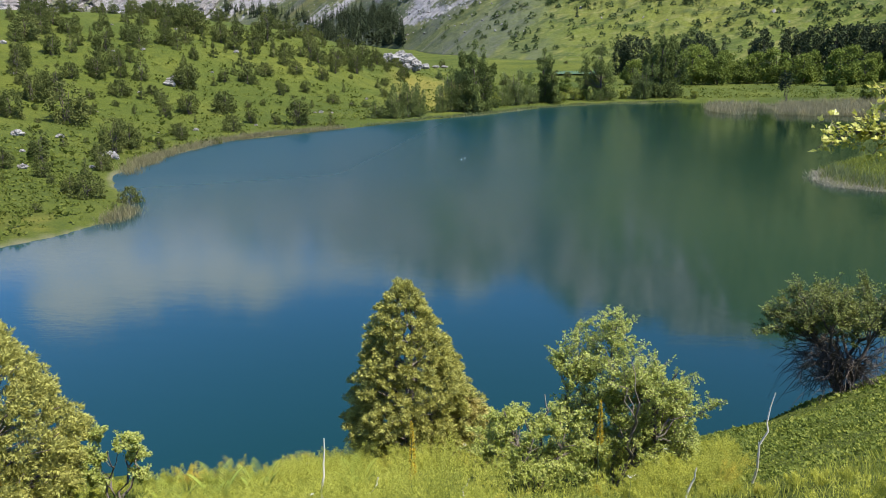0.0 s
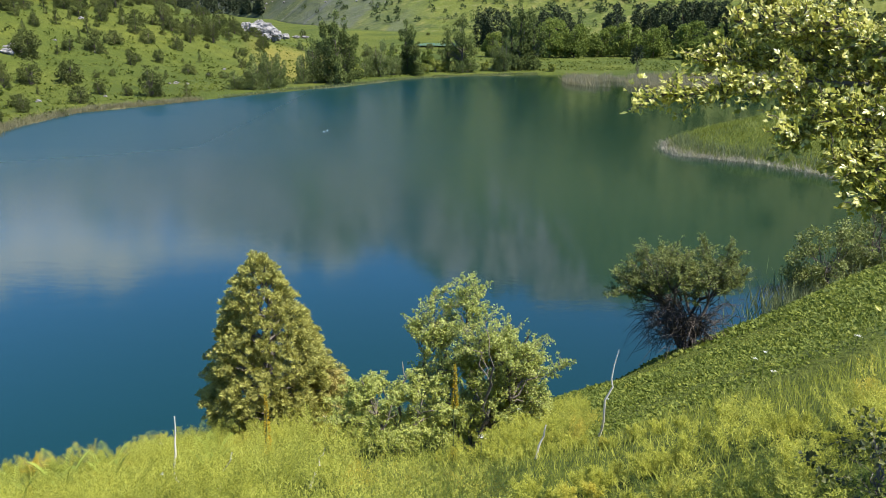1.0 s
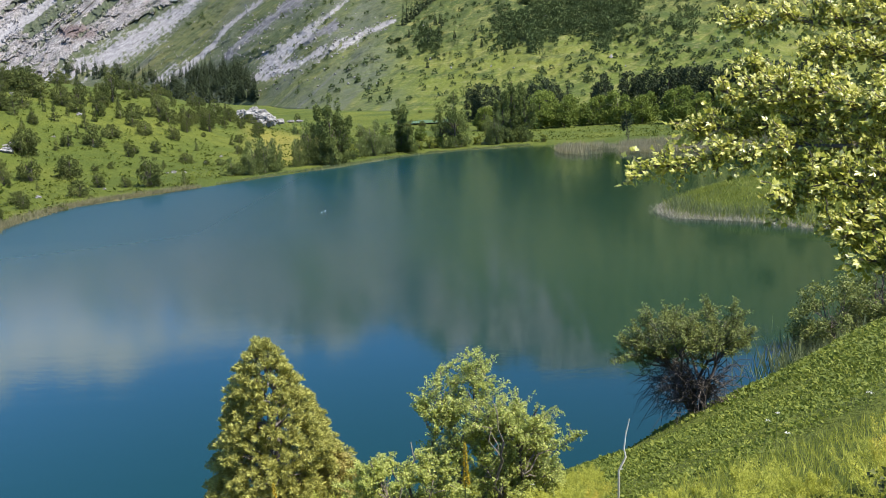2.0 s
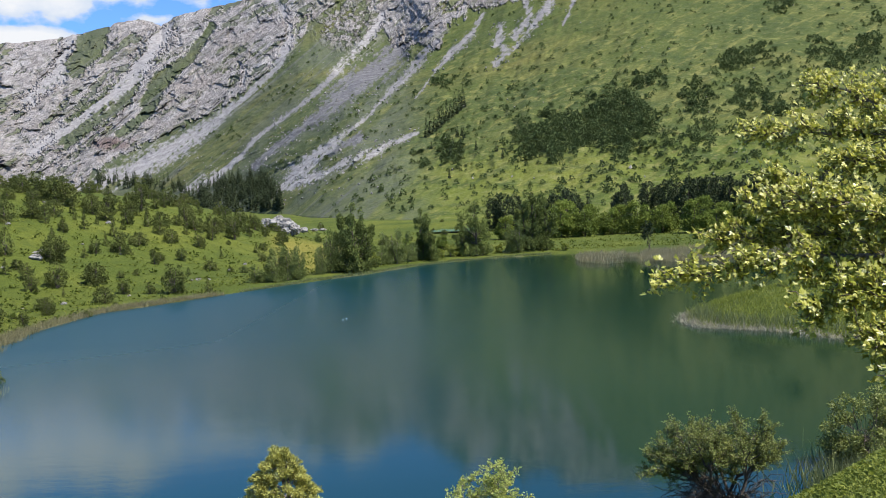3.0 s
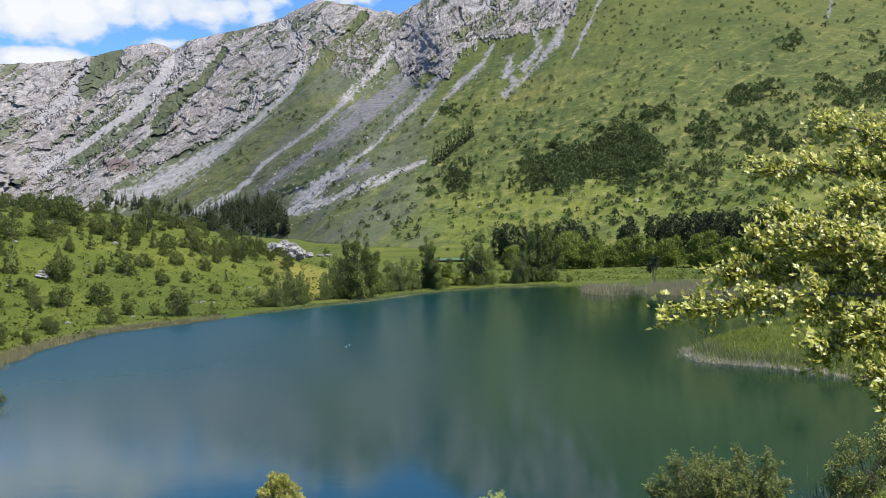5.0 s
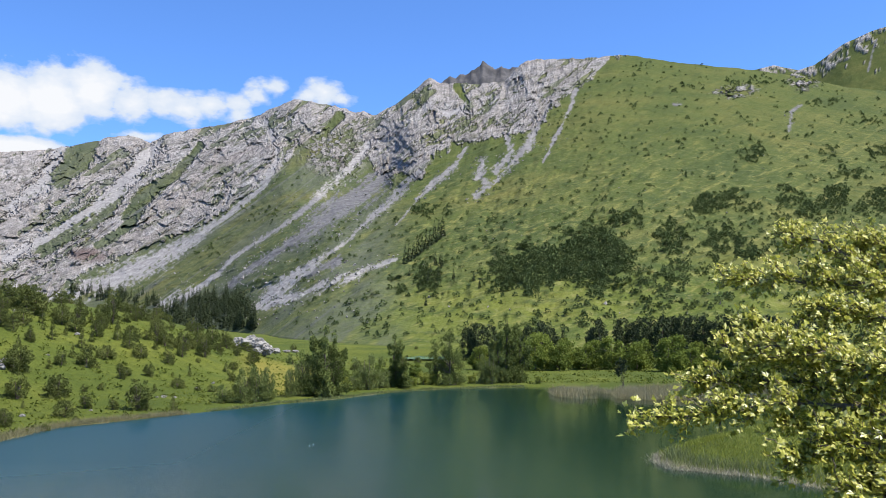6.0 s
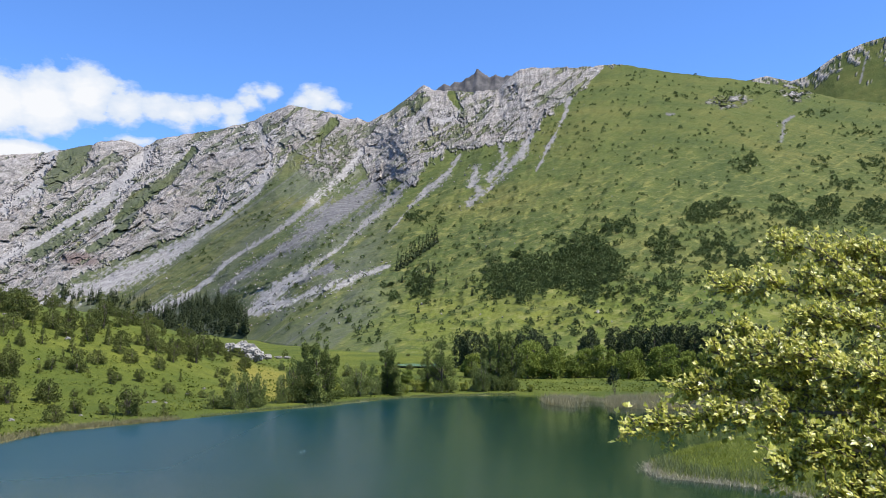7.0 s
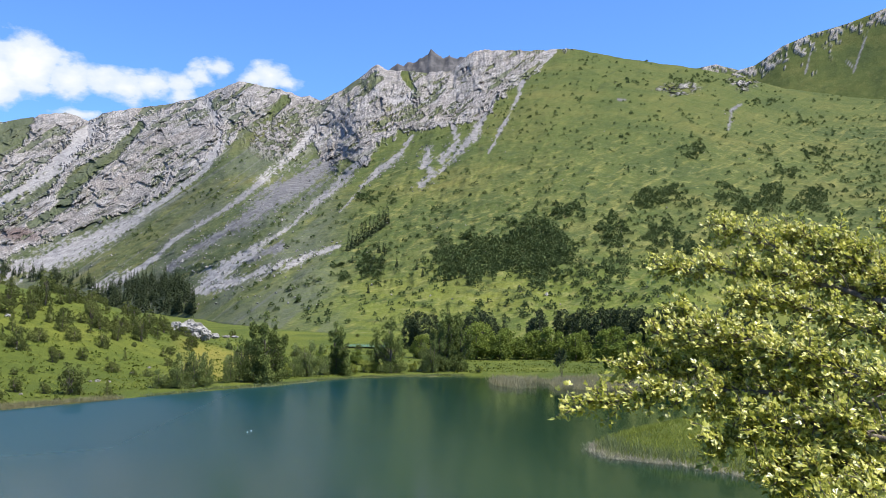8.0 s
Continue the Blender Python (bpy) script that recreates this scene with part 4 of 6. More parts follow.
def juniper(name, seed, place, label, height, radius, count, mat, belly=0.12, spray=(0.058, 0.022), tufts=1700):
    """A dense upright juniper: small drooping plumes of scaly sprays set like shingles on a cone, with dark gaps between them."""
    rng = np.random.RandomState(seed)
    ob = thing(name, place, label, "juniper")
    profile = cone_profile(radius, belly, 0.68)
    n = tufts
    h = 1 - rng.uniform(0, 1, n) ** 0.62
    a = rng.uniform(0, 2 * math.pi, n)
    lobes = 1 + 0.04 * np.sin(4 * a + 11 * h + seed) + 0.04 * np.sin(7 * a - 17 * h) + 0.06 * rng.normal(size=n)
    rad = profile(h) * (0.55 + 0.43 * rng.uniform(0, 1, n) ** 0.5) * lobes
    side = np.stack([np.cos(a), np.sin(a), 0 * a], -1)
    C = side * rad[:, None] + np.stack([0.05 * radius * np.sin(5 * h), 0 * h, 0.03 * height + 0.93 * height * h], -1)
    axis = unit(side * (0.9 - 0.55 * h)[:, None] + np.stack([0 * h, 0 * h, 0.45 + 0.65 * h], -1) + rng.normal(0, 0.25, (n, 3)))
    R = (0.052 + 0.018 * (1 - h)) * rng.uniform(0.7, 1.3, n) * radius ** 0.3
    trunk = bent(rng, (0, 0, -0.2), (0.03, 0, height * 0.93), 0.09, 0.012, 9, 0.02)
    part("trunk", mesh_of("trunk", *tubes([trunk], 8), BARK), ob)
    arms = [bent(rng, (0, 0, max(c[2] - 0.22 * height * (1 - hh) - 0.1, 0.05)), c, 0.018, 0.005, 5, 0.05) for c, hh in zip(C[:110], h[:110])]
    for arm in arms:
        part("limb", mesh_of("limb", *tubes([arm], 4), TWIG), ob)
    k = rng.choice(n, count, p=R / R.sum())
    t = rng.uniform(-0.3, 1.0, count)
    ring = unit(np.cross(axis[k], rng.normal(size=(count, 3))))
    girth = R[k] * (0.25 + 0.75 * np.sin(np.pi * np.clip(0.15 + 0.8 * t, 0.0, 1.0))) * rng.uniform(0.3, 1.0, count) ** 0.5
    # a plume reaches out along its axis and droops at the tip
    P = C[k] + axis[k] * (2.6 * R[k] * t)[:, None] + ring * girth[:, None] * 0.9
    P[:, 2] -= 1.1 * R[k] * np.maximum(t, 0) ** 2
    D = unit(axis[k] * 0.8 + ring * 0.55 + rng.normal(0, 0.3, (count, 3)) - np.stack([0 * t, 0 * t, 0.5 * np.maximum(t, 0)], -1))
    v = needles(P, D, unit(rng.normal(0, 0.45, size=(count, 3)) + ring * 0.9 + (0, 0, 0.4)), spray[0] * rng.uniform(0.6, 1.3, count), spray[1] * rng.uniform(0.7, 1.4, count))
    part("crown", mesh_of("crown", *v, mat, False), ob)
    return ob


def thorn_bush(name, seed, place, label, category, height, low, lobes, boughs, sprigs, leaf, leafmat, barkmat, trunk_r=0.035, group="", rosettes=7, shell=0.55, stems=4):
    """A crooked thorn bush: stems fork into boughs, boughs into level sprays of twigs, and the leaves sit in rosettes along the twigs.
    lobes: the masses of its crown as (x, y, z, radius, height)."""
    rng = np.random.RandomState(seed)
    ob = thing(name, place, label, category, group)
    weight = np.array([l[3] ** 2 for l in lobes])
    pick = rng.choice(len(lobes), boughs, p=weight / weight.sum())
    L = np.array(lobes, float)[pick]
    out = unit(rng.normal(size=(boughs, 3)) + (0, 0, 0.25))
    ends = L[:, :3] + out * (shell + (1 - shell) * rng.uniform(0, 1, boughs) ** 0.7)[:, None] * np.stack([L[:, 3], L[:, 3], L[:, 4]], -1)
    ends[:, 2] = np.maximum(ends[:, 2], low)
    forks = []
    for k in range(stems):
        a = 2 * math.pi * k / stems + rng.uniform(-0.5, 0.5)
        tip = np.array((0.30 * height * math.cos(a), 0.30 * height * math.sin(a), height * rng.uniform(0.55, 0.8)))
        p = bent(rng, (0.05 * math.cos(a), 0.05 * math.sin(a), -0.15), tip, trunk_r, trunk_r * 0.35, 9, 0.05, 0.04)
        forks.append(p)
        part("trunk", mesh_of("trunk", *tubes([p], 7), barkmat), ob)
    twigs, P, D, U = [], [], [], []
    for e in ends:
        near = [min(((np.linalg.norm(q[:3] - e) + 0.9 * abs(q[2] - 0.62 * e[2])), i) for i, q in enumerate(p)) for p in forks]
        p = forks[int(np.argmin([d for d, i in near]))]
        q = p[min(near)[1]]
        limb = bent(rng, q[:3], e, max(q[3] * 0.55, trunk_r * 0.2), trunk_r * 0.07, 7, 0.06, 0.06)
        part("limb", mesh_of("limb", *tubes([limb], 5), barkmat), ob)
        for j in range(sprigs):
            f = rng.uniform(0.42, 1.0) * 6
            i = min(int(f), 5)
            base = limb[i, :3] + (limb[i + 1, :3] - limb[i, :3]) * (f - i)
            ahead = unit(limb[i + 1, :3] - limb[i, :3])
            aim = unit(ahead * 0.7 + rng.normal(0, 0.6, 3) * (1, 1, 0.55) + (0, 0, 0.08))
            long = height * rng.uniform(0.05, 0.13)
            twigs.append(bent(rng, base, base + aim * long, trunk_r * 0.10, trunk_r * 0.04, 4, 0.06))
            for s in np.linspace(0.2, 1.0, rosettes):
                heart = base + aim * long * s + rng.normal(0, 0.004 * height, 3)
                m = 5
                w = unit(rng.normal(size=(m, 3)) + (0, 0, 0.35))
                P.append(heart + w * leaf[0] * 0.3)
                D.append(w)
                U.append(unit(rng.normal(0, 0.45, (m, 3)) + (0.1, -0.1, 0.9)))
    tagged(part("branchwork", mesh_of("branchwork", *tubes(twigs, 4), barkmat), ob), kind="stuff")
    P, D, U = np.concatenate(P), np.concatenate(D), np.concatenate(U)
    v = leaves(P, D, U, leaf[0] * rng.uniform(0.7, 1.3, len(P)), leaf[1] * rng.uniform(0.7, 1.3, len(P)))
    part("crown", mesh_of("crown", *v, leafmat, False), ob)
    return ob


# ---- trees of the far shore and the valley ----
def stood(ob):
    """Sets a first-built thing on the ground."""
    ob.location.z = land_at(ob.location.x, ob.location.y) - 0.05
    return ob


def far_shore():
    rng = np.random.RandomState(3)
    # upright poplars: (bearing, distance, height, width)
    pop = tree("poplar", 11, at(-8.15, 157.5), "tall dark-green poplar at the water's edge", "poplar", "poplars on the far shore", 10, 0.5,
               egg_profile(2.2, 0.40), 80, 0.62, 7000, (0.24, 0.17), POPLAR, BARK, 1, 0.2, 20, 0.9, 0.4, 1.25, True, 5)
    pop.scale = (1.35, 1.35, 1.26)
    stood(pop)
    for az, r, tall, wide in [(-7.4, 160, 1.0, 1.1), (-3.55, 179, 1.07, 1.22), (-3.1, 178, 0.62, 1.0), (3.8, 193, 1.52, 1.35), (4.6, 194, 1.12, 1.25), (3.2, 196, 1.1, 1.3)]:
        p = at(az, r)
        copy_thing(pop, grown(p.x, p.y, rng.uniform(0, 6), wide / 1.35, tall / 1.26)).scale = (wide, wide, tall)
    broad = tree("broadleaf_tree", 17, at(0.05, 187), "broad dark-green tree with its branches down to the water", "tree", "trees on the far shore", 12, 0.6,
                 egg_profile(3.9, 0.36), 75, 0.95, 8000, (0.27, 0.2), POPLAR, BARK, 1, 0.28, 26, 0.9, 0.3, 1.0, True, 7)
    broad.scale = (1.05, 1.05, 1.04)
    stood(broad)
    p = at(-0.9, 190)
    copy_thing(broad, grown(p.x, p.y, 2.2)).scale = (0.6, 0.6, 0.62)
    wil = tree("willow", 23, at(-9.55, 158), "pale green bushy willow on the lake shore", "willow", "willows on the far shore", 6, 0.2,
               egg_profile(2.6, 0.35), 70, 0.6, 4200, (0.34, 0.12), WILLOW, TWIG, 4, 0.09, 14, 0.7, 0.7, 1.3, True, 7)
    wil.scale = (0.95, 0.95, 1.3)
    stood(wil)
    for az, r, wide, tall in [(-8.8, 159, 0.8, 1.05), (-10.3, 156, 0.55, 0.85), (-5.3, 174, 1.18, 1.15), (-4.4, 177, 0.6, 0.6), (2.8, 190.5, 0.95, 1.15), (2.2, 192, 0.6, 0.8),
                              (-12.5, 148, 1.0, 1.0), (-13.3, 147, 0.85, 0.75), (-11.8, 150, 0.7, 0.8), (-14.5, 146, 0.75, 0.5), (-6.3, 172, 0.55, 0.6)]:
        p = at(az, r)
        copy_thing(wil, grown(p.x, p.y, rng.uniform(0, 6))).scale = (wide, wide, tall)
    young = tree("shrub", 29, at(-1.7, 186), "bright yellow-green young bush by the shore", "bush", "young bushes on the far shore", 2.6, 0.1,
                 egg_profile(1.3, 0.4), 22, 0.55, 1000, (0.36, 0.2), YOUNG, TWIG, 3, 0.05, 8)
    stood(young)
    for az, r, s in [(-1.1, 187, 0.8), (-2.4, 184, 0.7), (-6.7, 168, 0.8), (5.8, 190, 0.6), (1.5, 192, 0.7)]:
        p = at(az, r)
        copy_thing(young, grown(p.x, p.y, rng.uniform(0, 6))).scale = (s, s, s)
    # the orchard belt behind the meadow
    orch = tree("orchard_tree", 31, at(2.0, 246), "round bright-green orchard tree in a dense belt", "tree", "orchard belt behind the shore", 6.2, 0.8,
                egg_profile(3.2, 0.5), 48, 0.95, 3600, (0.40, 0.34), ORCHARD, BARK, 1, 0.2, 16, 1.2, 0.0, 0.9)
    stood(orch)
    row = 2.0
    while row < 25:
        row += rng.uniform(1.3, 2.0)
        p = at(row, 247 + 5 * math.sin(row * 0.8) + rng.uniform(-2, 2))
        s = rng.uniform(1.0, 1.5)
        copy_thing(orch, grown(p.x, p.y, rng.uniform(0, 6))).scale = (s, s, s * rng.uniform(0.85, 1.05))
        if rng.rand() < 0.6:
            p = at(row + 0.4, 258 + rng.uniform(-3, 4))
            copy_thing(orch, grown(p.x, p.y, rng.uniform(0, 6))).scale = (s, s, s * 1.05)
    for az, r, s in [(-7, 200, 0.5), (-4.6, 205, 0.55), (-2.2, 215, 0.55), (15.7, 186, 0.55), (16.8, 189, 0.6), (18.4, 188, 0.5), (19.9, 186, 0.6), (14.2, 214, 0.4), (-5.8, 214, 0.4)]:
        p = at(az, r)
        copy_thing(orch, grown(p.x, p.y, rng.uniform(0, 6))).scale = (s, s, s)
    # the darker trees behind
    dark = tree("elm_tree", 37, at(1.9, 300), "dark blue-green tree standing behind the orchard belt", "tree", "dark trees behind the orchard", 12, 1.0,
                egg_profile(3.4, 0.45), 70, 1.05, 2300, (0.58, 0.42), SPRUCE, BARK, 1, 0.22, 14, 0.7, 0.4, 1.0)
    stood(dark)
    spots = [(1.2, 302, 0.9), (2.7, 305, 0.95), (5.2, 300, 0.9), (6.0, 303, 1.0), (6.6, 300, 0.85), (9.7, 300, 1.05), (9.3, 304, 0.8)]
    spots += [(a, 300 + rng.uniform(-6, 8), rng.uniform(0.9, 1.2)) for a in np.arange(11.2, 24, 0.62)]
    for az, r, s in spots:
        p = at(az, r)
        copy_thing(dark, grown(p.x, p.y, rng.uniform(0, 6))).scale = (s * 0.9, s * 0.9, s)
    con = tree("conifer", 41, at(7.45, 300), "small dark conifer with a pointed top", "conifer", "conifers behind the orchard", 10, 0.4,
               cone_profile(1.9), 40, 0.75, 1800, (0.5, 0.2), SPRUCE, BARK, 1, 0.16, 10, 0.8, -0.1)
    stood(con)
    for az, r, s in [(16.9, 310, 1.2), (19.4, 311, 1.1), (10.4, 306, 0.5)]:
        p = at(az, r)
        copy_thing(con, grown(p.x, p.y, rng.uniform(0, 6))).scale = (s, s, s)
    # the thin sapling on the reedy shore
    sap = tree("sapling", 43, at(11.1, 179), "thin dark sapling on a bare stem among reeds", "sapling", "", 5.2, 3.0,
               egg_profile(0.8, 0.5), 12, 0.4, 420, (0.3, 0.16), SPRUCE, BARK, 1, 0.09, 6)
    sap.scale = (1.3, 1.3, 1.5)
    stood(sap)


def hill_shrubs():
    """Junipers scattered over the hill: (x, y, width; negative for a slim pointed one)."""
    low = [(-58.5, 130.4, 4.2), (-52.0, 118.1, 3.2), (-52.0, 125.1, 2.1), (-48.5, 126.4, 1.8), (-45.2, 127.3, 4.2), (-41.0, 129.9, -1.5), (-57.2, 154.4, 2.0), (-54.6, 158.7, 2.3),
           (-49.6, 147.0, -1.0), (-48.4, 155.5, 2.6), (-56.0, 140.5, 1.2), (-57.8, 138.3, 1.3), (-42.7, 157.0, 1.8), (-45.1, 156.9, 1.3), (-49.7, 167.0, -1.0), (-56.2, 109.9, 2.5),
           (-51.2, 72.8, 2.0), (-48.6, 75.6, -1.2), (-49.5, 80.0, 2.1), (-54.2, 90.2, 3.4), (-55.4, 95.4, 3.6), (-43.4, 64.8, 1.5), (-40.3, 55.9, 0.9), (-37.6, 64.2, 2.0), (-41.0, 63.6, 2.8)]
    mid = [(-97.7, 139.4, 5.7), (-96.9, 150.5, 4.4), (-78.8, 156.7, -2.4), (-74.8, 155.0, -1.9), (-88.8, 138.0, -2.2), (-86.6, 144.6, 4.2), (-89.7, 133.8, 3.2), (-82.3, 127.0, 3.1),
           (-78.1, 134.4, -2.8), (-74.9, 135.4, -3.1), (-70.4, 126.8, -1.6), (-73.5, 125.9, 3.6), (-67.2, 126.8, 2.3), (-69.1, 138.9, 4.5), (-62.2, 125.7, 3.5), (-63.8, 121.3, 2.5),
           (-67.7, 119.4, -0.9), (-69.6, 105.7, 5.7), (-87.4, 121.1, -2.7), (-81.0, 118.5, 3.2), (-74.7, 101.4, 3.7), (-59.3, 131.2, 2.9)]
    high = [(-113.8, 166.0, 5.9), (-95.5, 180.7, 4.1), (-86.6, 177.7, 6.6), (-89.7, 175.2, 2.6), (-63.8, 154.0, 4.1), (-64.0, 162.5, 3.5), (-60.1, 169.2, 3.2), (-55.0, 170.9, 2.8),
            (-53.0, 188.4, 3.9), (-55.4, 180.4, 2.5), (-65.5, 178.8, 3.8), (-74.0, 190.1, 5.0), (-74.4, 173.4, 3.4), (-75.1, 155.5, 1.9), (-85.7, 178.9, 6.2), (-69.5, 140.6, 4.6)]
    rng = np.random.RandomState(8)
    forms = []
    for k, (name, label, category, group, height, prof, n, size, leaf) in enumerate([
            ("juniper_shrub", "round dark-green juniper shrub on a grassy hill", "shrub", "juniper shrubs on the hill", 0.85, egg_profile(0.5, 0.4), 26, 0.19, (0.085, 0.045)),
            ("juniper_shrub", "broad uneven juniper shrub on a grassy hill", "shrub", "juniper shrubs on the hill", 0.7, egg_profile(0.55, 0.3), 30, 0.17, (0.085, 0.045)),
            ("juniper_shrub", "loose tall juniper shrub on a grassy hill", "shrub", "juniper shrubs on the hill", 1.1, egg_profile(0.48, 0.55), 24, 0.19, (0.085, 0.045)),
            ("pointed_juniper", "slim pointed juniper on a grassy hill", "juniper", "pointed junipers on the hill", 1.9, cone_profile(0.5), 30, 0.2, (0.09, 0.045)),
            ("pointed_juniper", "grey-green pointed juniper on a grassy hill", "juniper", "pointed junipers on the hill", 1.6, cone_profile(0.55, 0.25), 30, 0.2, (0.09, 0.045))]):
        spot = (low[k] if k < 3 else mid[(2, 3)[k - 3]])
        ob = tree(name, 61 + k, (spot[0], spot[1], 0), label, category, group, height, 0.02, prof, n * 2, size * 0.70, 1900, (leaf[0] * 0.85, leaf[1] * 0.95), SHRUB, BARK, 1 + 2 * (k < 3), 0.035, 9, 0.8, 0.35)
        s = abs(spot[2]) * 0.95
        ob.scale = (s, s, s)
        stood(ob)
        forms.append(ob)

    def put(x, y, w):
        s = abs(w) * 0.95
        ob = copy_thing(forms[rng.randint(3) if w > 0 else 3 + rng.randint(2)], grown(x, y, rng.uniform(0, 6.28)))
        ob.scale = (s, s, s * rng.uniform(0.85, 1.2))

    used = [p[:2] for p in low + mid + high]
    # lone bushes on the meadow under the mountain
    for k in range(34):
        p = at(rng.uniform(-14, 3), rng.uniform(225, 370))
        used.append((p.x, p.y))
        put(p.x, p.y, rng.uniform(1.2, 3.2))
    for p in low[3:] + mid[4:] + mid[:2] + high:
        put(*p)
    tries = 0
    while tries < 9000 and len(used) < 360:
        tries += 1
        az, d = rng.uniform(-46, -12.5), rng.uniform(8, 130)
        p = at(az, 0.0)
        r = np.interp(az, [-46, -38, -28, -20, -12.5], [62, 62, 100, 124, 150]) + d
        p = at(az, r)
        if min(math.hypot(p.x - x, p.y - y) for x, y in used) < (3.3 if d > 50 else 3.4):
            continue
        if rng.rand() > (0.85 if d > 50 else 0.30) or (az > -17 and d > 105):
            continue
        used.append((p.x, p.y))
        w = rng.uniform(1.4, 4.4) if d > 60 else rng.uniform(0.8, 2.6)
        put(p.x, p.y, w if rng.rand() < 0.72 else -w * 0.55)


def hill_tufts():
    """Low herbs and tussocks that roughen the turf of the hill and the far banks."""
    rng = np.random.RandomState(66)
    n = 10000
    az = rng.uniform(-46, 24, n)
    r = np.interp(az, [-46, -38, -28, -20, -14, -8, 0, 8, 24], [58, 60, 98, 122, 146, 160, 186, 192, 190]) + 0.6 + 95 * rng.rand(n) ** 1.3 * np.where(az > -13, 1.6, 1.0)
    az[:1600], r[:1600] = rng.uniform(-46, -28.5, 1600), rng.uniform(55, 92, 1600)
    x, y = r * np.sin(np.radians(az)), r * np.cos(np.radians(az))
    z = land(x, y)
    keep = (z > 0.25) & (rng.rand(n) < 0.25 + 1.1 * fractal(x / 9, y / 9, 3, 67))
    P = np.stack([x, y, z], -1)[keep]
    size = rng.uniform(0.25, 0.75, len(P)) * np.where(rng.rand(len(P)) < 0.12, 1.6, 1.0)
    size = size * np.where(np.hypot(P[:, 0], P[:, 1]) < 92, 0.6, 1.0)
    k = np.repeat(np.arange(len(P)), 6)
    out = unit(rng.normal(size=(len(k), 3)))
    out[:, 2] = abs(out[:, 2]) * 0.6
    v = leaves(P[k] + out * (size[k] * 0.5)[:, None], out + rng.normal(0, 0.4, out.shape), unit(out * 0.5 + (0, 0, 0.9) + rng.normal(0, 0.4, out.shape)), size[k] * 0.7, size[k] * 0.5)
    tagged(new("turf_herbs", mesh_of("turf_herbs", *v, TURF, False)), "dark green tussocks and herbs in the turf", "herbs", kind="stuff")


def boulder_mesh(seed, material, detail=3, rough=0.35):
    bm = bmesh.new()
    bmesh.ops.create_icosphere(bm, subdivisions=detail, radius=1.0)
    off = Vector((seed * 7.1, seed * 3.3, seed))
    for v in bm.verts:
        n = noise.fractal(v.co * 1.3 + off, 1.0, 2.2, 4) + 1.1 * abs(noise.noise(v.co * 2.3 + off)) + 0.5 * abs(noise.noise(v.co * 5.1 + off)) - 0.4
        v.co *= 1 + rough * n
        v.co.z *= 0.62
    me = bpy.data.meshes.new("boulder")
    bm.to_mesh(me)
    bm.free()
    me.materials.append(material)
    return me


def rocks():
    rng = np.random.RandomState(14)
    meshes = [boulder_mesh(k + 1, LIMESTONE, 4) for k in range(4)]
    # the pale outcrop at the end of the hill
    heart = at(-12.7, 246)
    crop = thing("rock_outcrop", (heart.x, heart.y, land_at(heart.x, heart.y)), "pale grey limestone outcrop in the meadow", "rock")
    for k, (dx, dy, s, tall) in enumerate([(0, 0, 4.0, 4.6), (-4.2, 1, 2.8, 4.0), (3.8, 0.5, 2.6, 3.4), (6.4, 1.5, 1.7, 1.7), (-6.4, 0, 1.8, 2.2), (1.5, -3, 2.2, 2.0), (-2.0, -3, 1.8, 2.0), (9.6, 2.0, 1.6, 0.9), (12.0, 2.5, 1.2, 0.8)]):
        b = part("boulder", meshes[k % 4], crop)
        dx, dy, s, tall = dx * 0.95, dy * 0.7, s * 0.76, tall * 0.72
        b.matrix_local = pose(dx, dy, tall * 0.25 + 1.4 * (s > 2), 0, 0, rng.uniform(0, 360)) @ Matrix.Diagonal((s, s * 0.8, tall, 1))
    # loose pale stones on the hill
    for k in range(44):
        az = rng.uniform(-42, -15)
        r = np.interp(az, [-42, -38, -28, -20, -14], [62, 64, 104, 130, 150]) + rng.uniform(4, 95)
        p = at(az, r)
        s = rng.uniform(0.2, 0.55) * (1 + 1.1 * (rng.rand() < 0.18))
        ob = new("stone", meshes[rng.randint(4)])
        ob.matrix_world = Matrix.Translation((p.x, p.y, land_at(p.x, p.y) + 0.15 * s)) @ Matrix.Rotation(rng.uniform(0, 6), 4, "Z") @ Matrix.Diagonal((s, s * 0.8, s, 1))
        tagged(ob, "small pale limestone boulder lying in the grass", "stone", "pale stones on the hill")


def mountain_place(az, el):
    """The place on the great face at a bearing and elevation."""
    lo = np.zeros_like(az)
    hi = np.ones_like(az)
    for k in range(22):
        m = (lo + hi) / 2
        under = mountain_shape(az, m)[2] < el
        lo, hi = np.where(under, m, lo), np.where(under, hi, m)
    r, z, e, rock, scree = mountain_face(az, lo)
    return np.stack([r * np.sin(np.radians(az)), r * np.cos(np.radians(az)), z], -1), rock, scree


